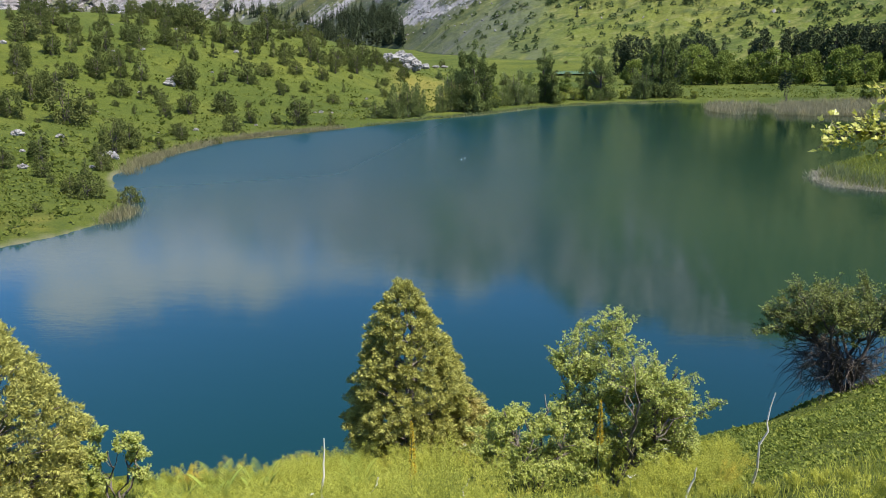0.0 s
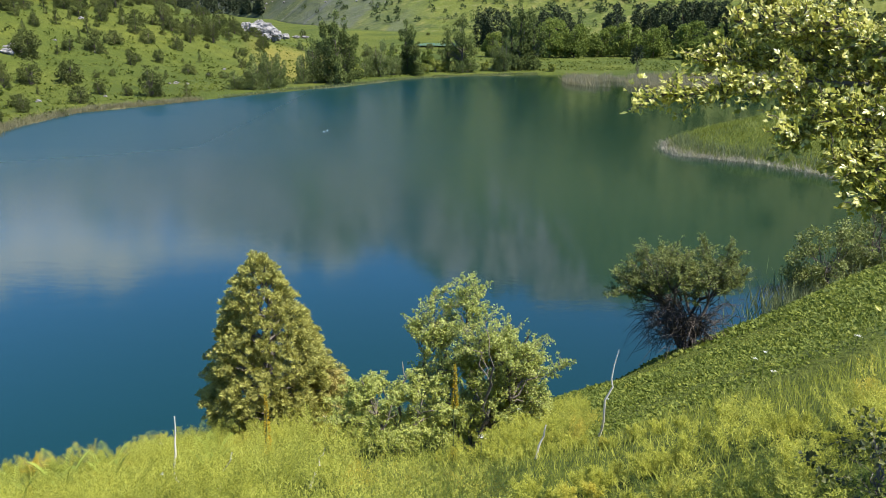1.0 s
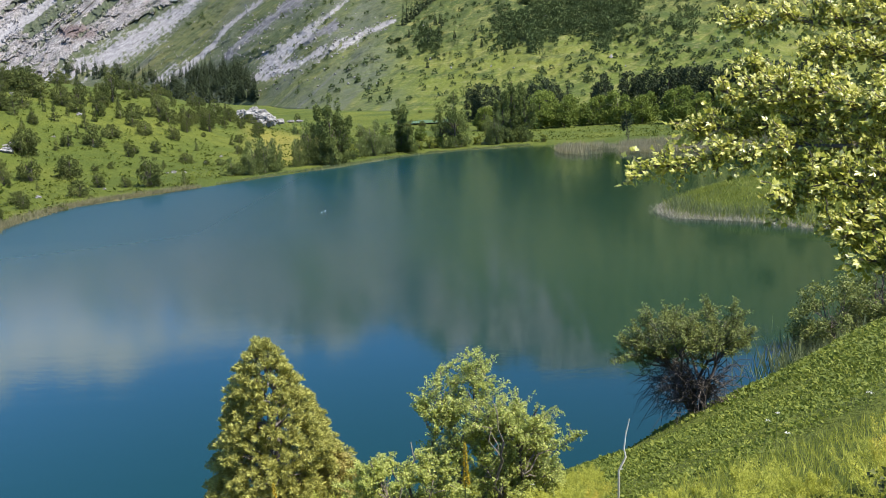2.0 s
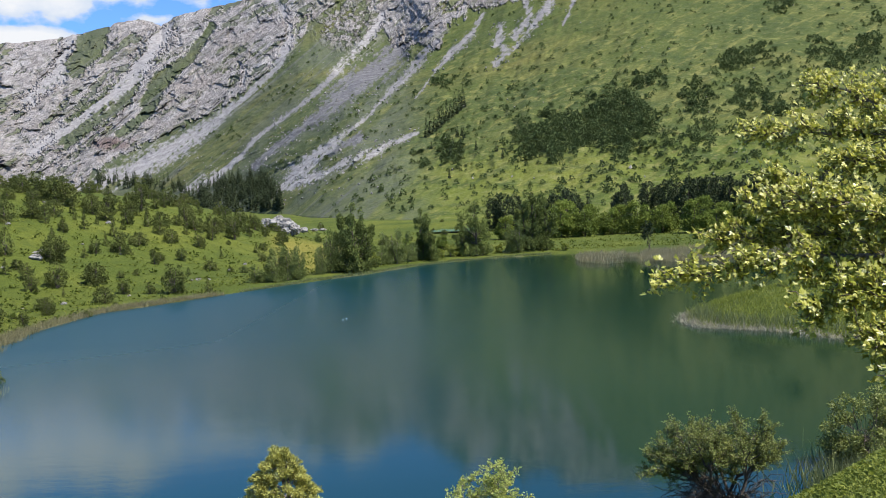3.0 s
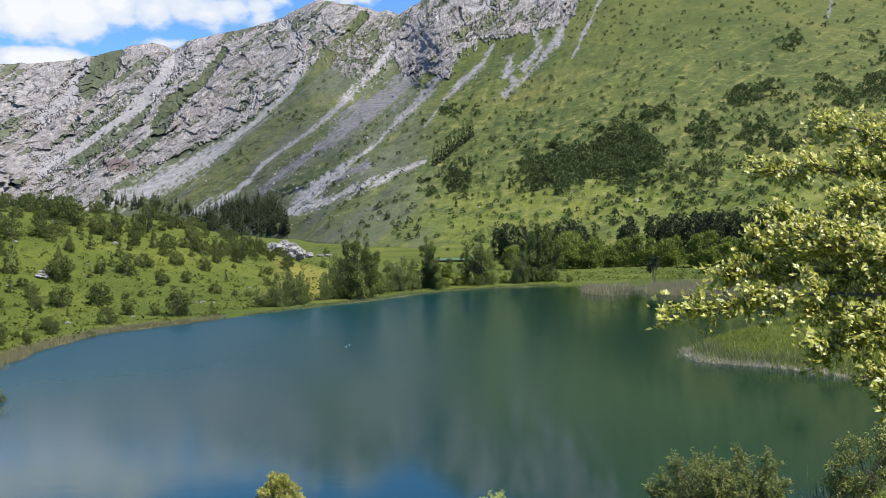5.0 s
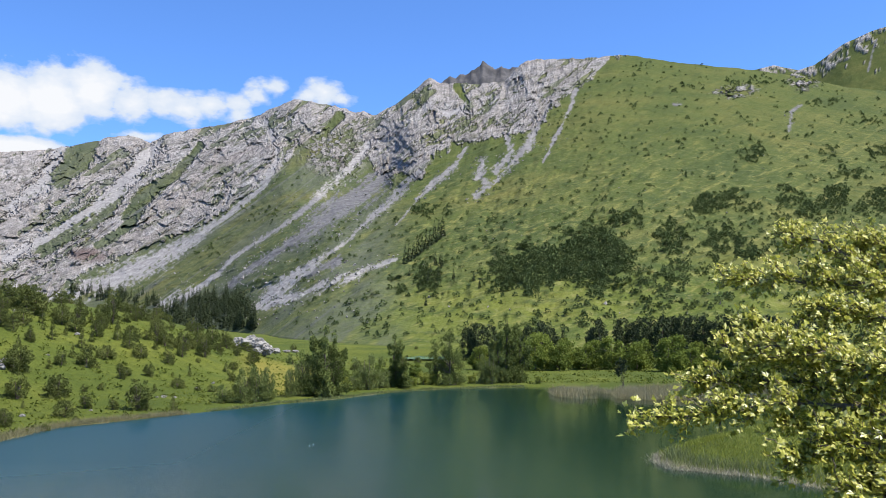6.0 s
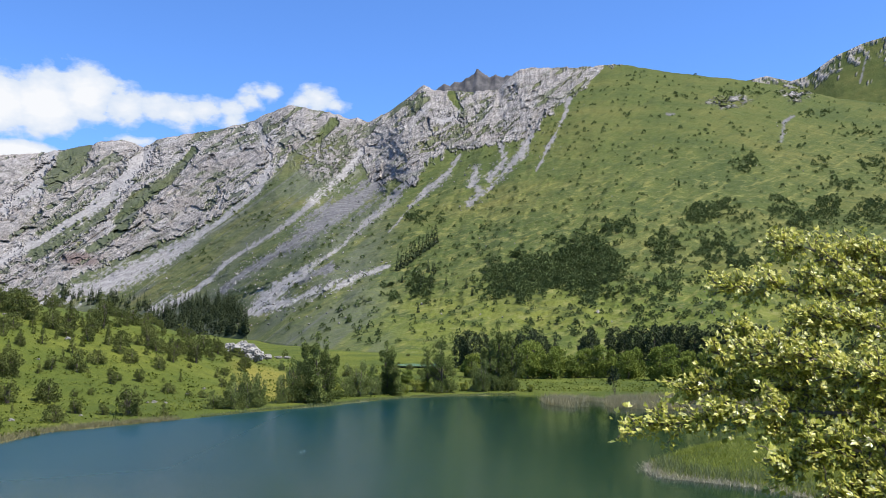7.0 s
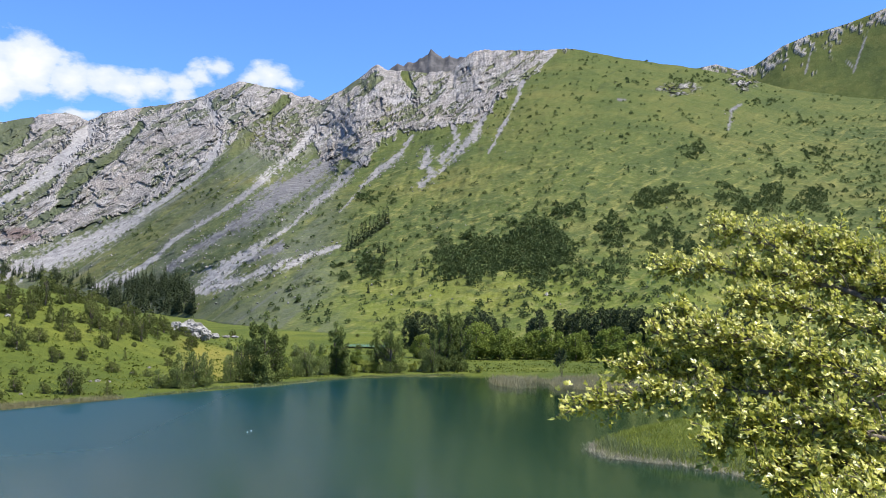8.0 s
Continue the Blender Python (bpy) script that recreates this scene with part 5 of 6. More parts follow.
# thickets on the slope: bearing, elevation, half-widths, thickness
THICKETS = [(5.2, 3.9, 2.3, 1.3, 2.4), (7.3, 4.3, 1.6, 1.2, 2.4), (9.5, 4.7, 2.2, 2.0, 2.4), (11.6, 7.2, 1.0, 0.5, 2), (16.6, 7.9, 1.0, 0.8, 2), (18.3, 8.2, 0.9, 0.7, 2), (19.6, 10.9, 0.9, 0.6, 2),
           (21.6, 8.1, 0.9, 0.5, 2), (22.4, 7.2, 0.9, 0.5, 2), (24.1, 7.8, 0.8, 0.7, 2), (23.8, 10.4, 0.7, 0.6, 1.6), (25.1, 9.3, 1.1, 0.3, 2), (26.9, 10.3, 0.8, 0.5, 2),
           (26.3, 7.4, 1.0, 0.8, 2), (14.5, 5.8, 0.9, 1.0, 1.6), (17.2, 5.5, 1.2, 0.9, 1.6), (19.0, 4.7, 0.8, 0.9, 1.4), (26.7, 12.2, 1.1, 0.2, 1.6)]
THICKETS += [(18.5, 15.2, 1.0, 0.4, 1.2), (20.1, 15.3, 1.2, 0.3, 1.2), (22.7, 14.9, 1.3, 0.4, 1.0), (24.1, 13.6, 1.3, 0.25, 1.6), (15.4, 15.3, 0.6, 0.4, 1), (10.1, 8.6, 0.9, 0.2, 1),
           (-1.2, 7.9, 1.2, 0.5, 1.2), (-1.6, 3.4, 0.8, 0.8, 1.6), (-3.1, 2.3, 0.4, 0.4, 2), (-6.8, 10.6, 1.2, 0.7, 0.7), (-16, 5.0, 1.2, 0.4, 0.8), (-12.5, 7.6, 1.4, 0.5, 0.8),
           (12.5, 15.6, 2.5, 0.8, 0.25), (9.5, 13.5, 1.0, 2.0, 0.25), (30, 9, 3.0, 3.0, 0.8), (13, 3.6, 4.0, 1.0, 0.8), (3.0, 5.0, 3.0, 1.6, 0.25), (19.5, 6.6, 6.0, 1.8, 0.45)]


def mountain_shrubs():
    rng = np.random.RandomState(21)
    n = 70000
    az, el = rng.uniform(-22, 34, n), rng.uniform(-0.9, 17.2, n)
    dense = np.zeros(n)
    ragged = 2.2 * (fractal(az * 1.3, el * 2.2, 4, 71, 0.65) - 0.5)
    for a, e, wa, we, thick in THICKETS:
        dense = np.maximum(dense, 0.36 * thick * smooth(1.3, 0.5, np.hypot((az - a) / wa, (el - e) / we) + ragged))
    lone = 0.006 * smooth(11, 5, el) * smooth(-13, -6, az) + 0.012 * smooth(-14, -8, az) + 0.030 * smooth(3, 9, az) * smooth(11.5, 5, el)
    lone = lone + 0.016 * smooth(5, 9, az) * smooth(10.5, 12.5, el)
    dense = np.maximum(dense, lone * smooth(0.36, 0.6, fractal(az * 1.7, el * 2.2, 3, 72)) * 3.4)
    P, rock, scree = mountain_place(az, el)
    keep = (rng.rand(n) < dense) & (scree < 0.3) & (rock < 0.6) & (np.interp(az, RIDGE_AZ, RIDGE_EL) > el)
    P, tight = P[keep], dense[keep] > 0.3
    m = len(P)
    size = rng.uniform(1.5, 3.4, m) * np.where(rng.rand(m) < 0.16, 1.5, 1.0) * np.where(tight, 1.25, 1.0) * (0.8 + 0.2 * np.hypot(P[:, 0], P[:, 1]) / 600)
    k = np.repeat(np.arange(m), 40)
    out = unit(rng.normal(size=(len(k), 3)))
    out[:, 2] = abs(out[:, 2])
    Q = P[k] + out * (size[k] * rng.uniform(0.25, 0.5, len(k)))[:, None] * (0.9, 0.9, 1.7)
    v = leaves(Q, out + rng.normal(0, 0.5, Q.shape), unit(rng.normal(0, 0.5, size=Q.shape) + out * 0.6 + (0, 0, 0.7)), size[k] * 0.30, size[k] * 0.26)
    tagged(new("mountain_shrubs", mesh_of("mountain_shrubs", *v, MOUNTSHRUB, False)), "dark shrubs scattered over the mountain slope", "shrubs", kind="stuff")
    # pale blocks of stone fallen on the slope and along the screes
    n = 26000
    az, el = rng.uniform(-27, 25, n), rng.uniform(0.4, 15.5, n)
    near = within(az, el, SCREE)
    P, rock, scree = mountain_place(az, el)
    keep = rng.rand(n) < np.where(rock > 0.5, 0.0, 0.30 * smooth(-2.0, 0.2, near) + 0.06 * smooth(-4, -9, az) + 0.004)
    P = P[keep]
    m = len(P)
    size = rng.uniform(0.4, 1.1, m) * np.where(rng.rand(m) < 0.08, 1.8, 1.0)
    form = np.array([(1, 0, 0), (0, 1, 0), (-1, 0, 0), (0, -1, 0), (0, 0, 1), (0, 0, -0.6)], float)
    V = (form[None] + rng.normal(0, 0.3, (m, 6, 3))) * size[:, None, None] + P[:, None] + (0, 0, 0.3)
    tri = np.array([(0, 1, 4), (1, 2, 4), (2, 3, 4), (3, 0, 4), (1, 0, 5), (2, 1, 5), (3, 2, 5), (0, 3, 5)])
    F = tri[None] + 6 * np.arange(m)[:, None, None]
    tagged(new("fallen_stones", mesh_of("fallen_stones", V.reshape(-1, 3), F.reshape(-1, 3), FARSTONE, False)), "pale fallen blocks strewn over the mountain slope", "stones", kind="stuff")


def spruce_wood():
    """Far spruces: the wood at the foot of the screes, the short file on the slope."""
    rng = np.random.RandomState(22)
    az = np.concatenate([rng.uniform(-18.6, -12.6, 230), rng.uniform(-24, -18.5, 70), np.linspace(-2.9, -0.4, 10), rng.uniform(-2.5, 0.2, 6), rng.uniform(-4, 3, 6)])
    up = np.interp(az[:230], [-18.6, -17, -15, -13.6, -12.6], [1.1, 1.9, 2.2, 2.1, 1.0])
    el = np.concatenate([0.1 + (up - 0.1) * rng.rand(230), 2.0 + 0.25 * (-18.5 - az[230:300]) * 0.4 + rng.uniform(-0.5, 0.2, 70),
                         np.linspace(4.4, 6.2, 10), rng.uniform(2.8, 4.6, 6), rng.uniform(1.5, 5.0, 6)])
    P, rock, scree = mountain_place(az, el)
    h = np.concatenate([rng.uniform(10, 18, 300), rng.uniform(13, 18, 10), rng.uniform(6, 10, 6), rng.uniform(4, 7, 6)])
    k = np.repeat(np.arange(len(P)), 170)
    t = rng.rand(len(k)) ** 1.3
    a = rng.uniform(0, 6.28, len(k))
    rad = (1 - t) * h[k] * 0.13
    Q = P[k] + np.stack([rad * 0.3 * np.cos(a), rad * 0.3 * np.sin(a), t * h[k] + 0.3], -1)
    D = np.stack([np.cos(a), np.sin(a), -0.35 + 0 * a], -1)
    v = leaves(Q, D, np.stack([0 * a, 0 * a, 1 + 0 * a], -1) + D * 0.6 + rng.normal(0, 0.4, Q.shape), rad + 0.35, rad * 0.6 + 0.35)
    tagged(new("spruce_wood", mesh_of("spruce_wood", *v, SPRUCE, False)), "dark wood of pointed spruces at the foot of the screes", "wood", kind="stuff")


far_shore()
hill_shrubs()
hill_tufts()
rocks()
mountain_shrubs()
spruce_wood()

# ---- the near bank ----
EYE = Vector((0, 0, 12))


def near_shrubs():
    p = at(-13.5, 14.6)
    juniper("juniper_tree", 5, (p.x, p.y, land_at(p.x, p.y)), "conical olive-green juniper on the edge of the bank", 3.7, 1.18, 150000, JUNIPER, 0.28)
    p = at(-9.7, 14.5)
    juniper("juniper_tree", 6, (p.x, p.y, land_at(p.x, p.y) - 0.1), "low brownish half-dry juniper beside the tall one", 1.7, 0.80, 40000, JUNIPER_DRY, 0.3, tufts=520)
    p = at(-41.2, 13.4)
    juniper("juniper_tree", 7, (p.x, p.y, land_at(p.x, p.y)), "broad olive-green juniper at the end of the bank", 3.5, 1.5, 110000, JUNIPER, 0.25, tufts=1500)
    p = at(-33.6, 13.0)
    thorn_bush("hawthorn_bush", 75, (p.x, p.y, land_at(p.x, p.y)), "small light-green bush beside a juniper", "bush", 1.35, 0.1, [(0, 0, 0.7, 0.55, 0.55)], 22, 12, (0.040, 0.028), HAWTHORN, TWIG, 0.025)
    p = at(1.0, 12.2)
    thorn_bush("hawthorn_bush", 77, (p.x, p.y, land_at(p.x, p.y)), "light-green hawthorn bush with crooked grey stems", "hawthorn", 2.75, 0.25,
               [(-0.15, 0, 2.15, 0.62, 0.62), (0.1, 0.1, 1.75, 0.7, 0.5), (-0.65, 0, 1.85, 0.42, 0.26), (0.65, 0, 1.65, 0.62, 0.34), (1.1, 0, 1.5, 0.36, 0.18), (0.2, 0, 1.05, 0.75, 0.45),
                (0.75, 0.1, 0.75, 0.6, 0.42), (-0.45, -0.1, 1.2, 0.5, 0.4), (-0.3, -0.1, 0.6, 0.55, 0.4)], 96, 14, (0.036, 0.026), HAWTHORN, TWIG, 0.040, shell=0.3)
    p = at(-4.6, 11.4)
    thorn_bush("hawthorn_bush", 78, (p.x, p.y, land_at(p.x, p.y)), "low spreading hawthorn bush", "hawthorn", 1.6, 0.1,
               [(-0.25, 0, 0.9, 0.7, 0.42), (0.45, 0, 0.75, 0.6, 0.40), (-0.75, 0, 0.6, 0.4, 0.3), (0.1, 0, 0.4, 0.7, 0.3)], 50, 14, (0.036, 0.026), HAWTHORN, TWIG, 0.022, shell=0.25)
    p = at(3.4, 12.8)
    thorn_bush("hawthorn_bush", 79, (p.x, p.y, land_at(p.x, p.y)), "dense small hawthorn bush on the bank", "hawthorn", 1.5, 0.1,
               [(0, 0, 0.8, 0.65, 0.45), (0.4, 0, 0.55, 0.5, 0.35)], 40, 15, (0.036, 0.026), HAWTHORN, TWIG, 0.022, shell=0.25)
    p = at(15.4, 22.3)
    bush = thorn_bush("blackthorn_bush", 81, (p.x, p.y, land_at(p.x, p.y)), "dark twiggy bush leaning over the water", "bush", 3.3, 1.15,
                      [(-0.7, 0, 2.25, 0.95, 0.62), (-1.45, 0, 1.75, 0.6, 0.42), (0.85, 0, 2.55, 0.6, 0.75), (0.1, -0.3, 2.0, 0.9, 0.5), (1.15, 0, 1.9, 0.45, 0.5)], 84, 14, (0.048, 0.034), BUSHLEAF, BARK, 0.06, shell=0.65, stems=6, rosettes=6)
    rng = np.random.RandomState(82)
    bare = []
    for k in range(170):
        a, r = rng.uniform(1.9, 5.9), rng.uniform(0.6, 1.9)
        bare.append(bent(rng, (0.1 * math.cos(a), 0.1 * math.sin(a), rng.uniform(0.2, 1.0)), (r * math.cos(a), r * math.sin(a) * 0.7, rng.uniform(-0.4, 1.6)), 0.018, 0.004, 6, 0.08, 0.2))
        tip = bare[-1][3]
        for j in range(3):
            bare.append(bent(rng, tip[:3], tip[:3] + rng.normal(0, 0.35, 3), 0.007, 0.002, 4, 0.08))
    part("deadwood", mesh_of("deadwood", *tubes(bare, 4), BARK), bush, "bare dark twigs hanging to the water")
    for az, r, h, w, seed in [(23.6, 40.0, 3.0, 1.9, 84), (26.4, 42.0, 3.4, 2.1, 85), (28.6, 45.0, 3.2, 2.0, 86)]:
        p = at(az, r)
        tree("shore_bush", seed, (p.x, p.y, max(land_at(p.x, p.y), 0)), "grey-green shore bush with brown dead twigs", "bush", "bushes along the near shore", h, 0.3, egg_profile(w, 0.45), 70, 0.40, 8000, (0.13, 0.07), BUSHLEAF, BARK, 4, 0.06, 30)


def overhanging_tree():
    """The tree beside the path, whose boughs reach into the view: bends by bearing, elevation and distance from the path."""
    rng = np.random.RandomState(91)
    root = at(47, 5.2)
    gz = land_at(root.x, root.y)
    ob = thing("hawthorn_tree", (0, 0, 0), "leafy hawthorn tree with sunlit yellow-green leaves", "tree")
    trunk = bent(rng, (root.x, root.y, gz - 0.2), (root.x - 0.3, root.y, 13.6), 0.11, 0.045, 8, 0.03)
    part("trunk", mesh_of("trunk", *tubes([trunk], 10), BARK), ob)
    plan = [[(36, -8.0, 4.6), (30.2, -6.6, 4.5), (25.1, -4.4, 4.4), (18.5, -4.8, 4.35), (12.0, -5.8, 4.4)],
            [(36, -1.5, 4.7), (30.4, 0.6, 4.5), (26.5, 3.7, 4.4), (23.7, 4.9, 4.4), (21.3, 6.0, 4.4)],
            [(31, 1.0, 4.4), (26.5, 2.4, 4.3), (22.0, 3.0, 4.2), (17.2, 3.5, 4.2)],
            [(32, -4.0, 4.6), (26.7, -2.2, 4.3), (21.9, -1.1, 4.1), (17.2, -1.0, 4.1)],
            [(28, -2.5, 4.5), (21.9, -1.2, 4.3), (18.6, 0.2, 4.2)],
            [(32, -5.5, 4.8), (25.1, -3.6, 4.6), (20.2, -2.9, 4.6), (15.0, -3.2, 4.5)]]
    plan += [[(33, 1.5, 4.6), (28.4, 3.0, 4.5), (26.6, 4.6, 4.5), (25.0, 5.4, 4.5)],
             [(36, -2.5, 4.4), (30.3, -0.8, 4.2), (26.0, 0.8, 4.1), (22.3, 1.4, 4.1)],
             [(34, -8.0, 4.4), (28.2, -6.3, 4.2), (24.0, -6.2, 4.1), (20.8, -7.4, 4.1)],
             [(38, -10.0, 4.6), (30.1, -8.8, 4.5), (26.6, -8.2, 4.4), (24.2, -9.0, 4.4)],
             [(36, -5.0, 4.3), (30.3, -3.8, 4.1), (26.5, -2.4, 4.0), (24.0, -1.8, 4.0)],
             [(36, 0.5, 4.4), (30.4, 2.3, 4.3), (28.8, 3.8, 4.3), (28.0, 4.8, 4.3)]]
    plan += [[(38, 2.5, 4.5), (33.5, 4.2, 4.5), (31.0, 5.6, 4.5)],
             [(40, -12.5, 4.7), (33, -10.8, 4.5), (27.5, -9.6, 4.4), (24.6, -9.6, 4.4)],
             [(40, -14.0, 4.6), (34, -13.0, 4.5), (29.5, -12.0, 4.4), (26.0, -11.2, 4.4)],
             [(42, -13.0, 4.6), (37, -15.0, 4.4), (33, -17.0, 4.3), (29.6, -18.0, 4.3)],
             [(34, -3.5, 4.9), (28.5, -4.8, 4.8), (24.0, -4.9, 4.7), (20.5, -5.4, 4.6)]]
    boughs, twigs, P, D = [], [], [], []
    for row in plan:
        # upper boughs stand farther back than the lower ones
        marks = [EYE + way(a, e) * (d + 0.12 * (e + 3.5)) for a, e, d in row]
        first = Vector((trunk[-1][0], trunk[-1][1], np.clip(marks[0].z - 0.35, gz + 0.8, 13.5)))
        marks = [first] + marks
        pts = []
        for a, b in zip(marks, marks[1:]):
            for t in np.linspace(0, 1, 7)[:-1]:
                pts.append(np.array(a.lerp(b, t)) + rng.normal(0, 0.012, 3))
        pts = np.array(pts + [np.array(marks[-1])])
        rad = np.linspace(0.022, 0.003, len(pts))[:, None]
        boughs.append(np.hstack([pts, rad]))
        for t in np.concatenate([rng.uniform(0.36, 1.0, 96), [1.0, 1.0, 0.97]]):
            f = t * (len(pts) - 1)
            i = min(int(f), len(pts) - 2)
            base = pts[i] + (pts[i + 1] - pts[i]) * (f - i)
            ahead = unit(pts[i + 1] - pts[i])
            aim = unit(ahead * rng.uniform(0.5, 1.1) + rng.normal(0, 0.62, 3) + (0, 0, 0.02))
            long = rng.uniform(0.08, 0.27) * (1.12 - 0.6 * t)
            tw = bent(rng, base, base + aim * long, 0.004, 0.0015, 5, 0.05)
            twigs.append(tw)
            for s in np.linspace(0.2, 1.0, int(8 + long * 95)):
                P.append(base + aim * long * s + rng.normal(0, 0.016, 3))
                D.append(aim * 0.5 + rng.normal(0, 0.75, 3) + (0, 0, -0.1))
    P, D = np.array(P), np.array(D)
    per = len(twigs) // len(boughs)
    for k, b in enumerate(boughs):
        bough = part("bough", mesh_of("bough", *tubes([b], 7), TWIG), ob)
        part("branchwork", mesh_of("branchwork", *tubes(twigs[k * per:(k + 1) * per], 4), TWIG), bough)
    # the leaves of the bough that reaches farthest out are parts; the rest is one mass of foliage
    N = unit(rng.normal(0, 0.36, (len(P), 3)) + (0.45, -0.4, 0.8))
    size = rng.uniform(0.023, 0.042, len(P))
    tip = np.array(EYE + way(*plan[0][-1][:2]) * plan[0][-1][2])
    order = np.argsort(np.linalg.norm(P - tip, axis=1))
    single, rest = order[:300], order[300:]
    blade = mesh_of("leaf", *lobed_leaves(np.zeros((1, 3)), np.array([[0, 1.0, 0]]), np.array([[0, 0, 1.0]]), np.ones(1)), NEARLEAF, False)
    for i in single:
        d = unit(D[i])
        s = unit(np.cross(d, N[i]))
        u = np.cross(s, d)
        leaf = part("leaf", blade, ob)
        leaf.matrix_local = Matrix(((s[0], d[0], u[0], P[i][0]), (s[1], d[1], u[1], P[i][1]), (s[2], d[2], u[2], P[i][2]), (0, 0, 0, 1))) @ Matrix.Scale(float(size[i]), 4)
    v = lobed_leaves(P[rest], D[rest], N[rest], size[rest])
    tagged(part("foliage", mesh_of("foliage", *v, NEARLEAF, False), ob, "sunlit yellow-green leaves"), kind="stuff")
    # the bramble under it
    p = at(28.5, 4.7)
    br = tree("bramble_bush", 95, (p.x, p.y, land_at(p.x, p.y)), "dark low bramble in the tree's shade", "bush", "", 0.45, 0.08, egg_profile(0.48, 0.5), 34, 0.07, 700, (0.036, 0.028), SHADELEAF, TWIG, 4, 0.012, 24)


def blades(name, label, category, x, y, z, rng, length, width, lean, material, out=None):
    n = len(x)
    D = np.stack([rng.normal(0, lean, n), rng.normal(0, lean, n), np.ones(n)], -1)
    N = unit(np.stack([rng.normal(0, 0.8, n), rng.normal(0, 0.8, n) - 0.3, 0.5 + 0.4 * rng.normal(size=n)], -1))
    v = leaves(np.stack([x, y, z - 0.02], -1), D, N, length, width, 0.1, 0.35)
    return tagged(new(name, mesh_of(name, *v, material, False)), label, category, kind="stuff")


def scattered(rng, n, az0, az1, r0, r1):
    az, r = np.radians(rng.uniform(az0, az1, n)), np.sqrt(rng.uniform(r0**2, r1**2, n))
    x, y = r * np.sin(az), r * np.cos(az)
    return x, y, land(x, y)


def near_grass():
    rng = np.random.RandomState(101)
    x, y, z = scattered(rng, 58000, -48, 42, 4.5, 17)
    az = bearing(x, y)
    keep = (z > 0.3) & ((az < 9) | (np.hypot(x, y) < 10.5))
    x, y, z = x[keep], y[keep], z[keep]
    L = rng.uniform(0.10, 0.24, len(x)) * (0.55 + 0.9 * fractal(x / 1.3, y / 1.3, 3, 111))
    L = L * np.interp(np.hypot(x, y), [5, 9], [0.6, 1.0])
    blades("grass", "long fresh grass on the sunny bank", "grass", x, y, z, rng, L, rng.uniform(0.005, 0.011, len(x)), 0.42, GRASS)
    x, y, z = scattered(rng, 120000, 4, 40, 11, 46)
    keep = (z > 0.15) & (lake_distance(x, y) > 0)
    x, y, z = x[keep], y[keep], z[keep]
    x2, y2, z2 = scattered(rng, 70000, 3, 40, 9.5, 20)
    keep = (z2 > 0.15) & (lake_distance(x2, y2) > 0)
    x, y, z = np.concatenate([x, x2[keep]]), np.concatenate([y, y2[keep]]), np.concatenate([z, z2[keep]])
    L = rng.uniform(0.06, 0.15, len(x)) * (0.3 + 1.5 * fractal(x / 1.1, y / 1.1, 3, 113)) * np.interp(np.hypot(x, y), [10, 26], [0.38, 1.0])
    blades("meadow_herbs", "low leafy herbs covering the slope", "herbs", x, y, z, rng, L, L * rng.uniform(0.45, 0.9, len(x)), 1.7, HERB)


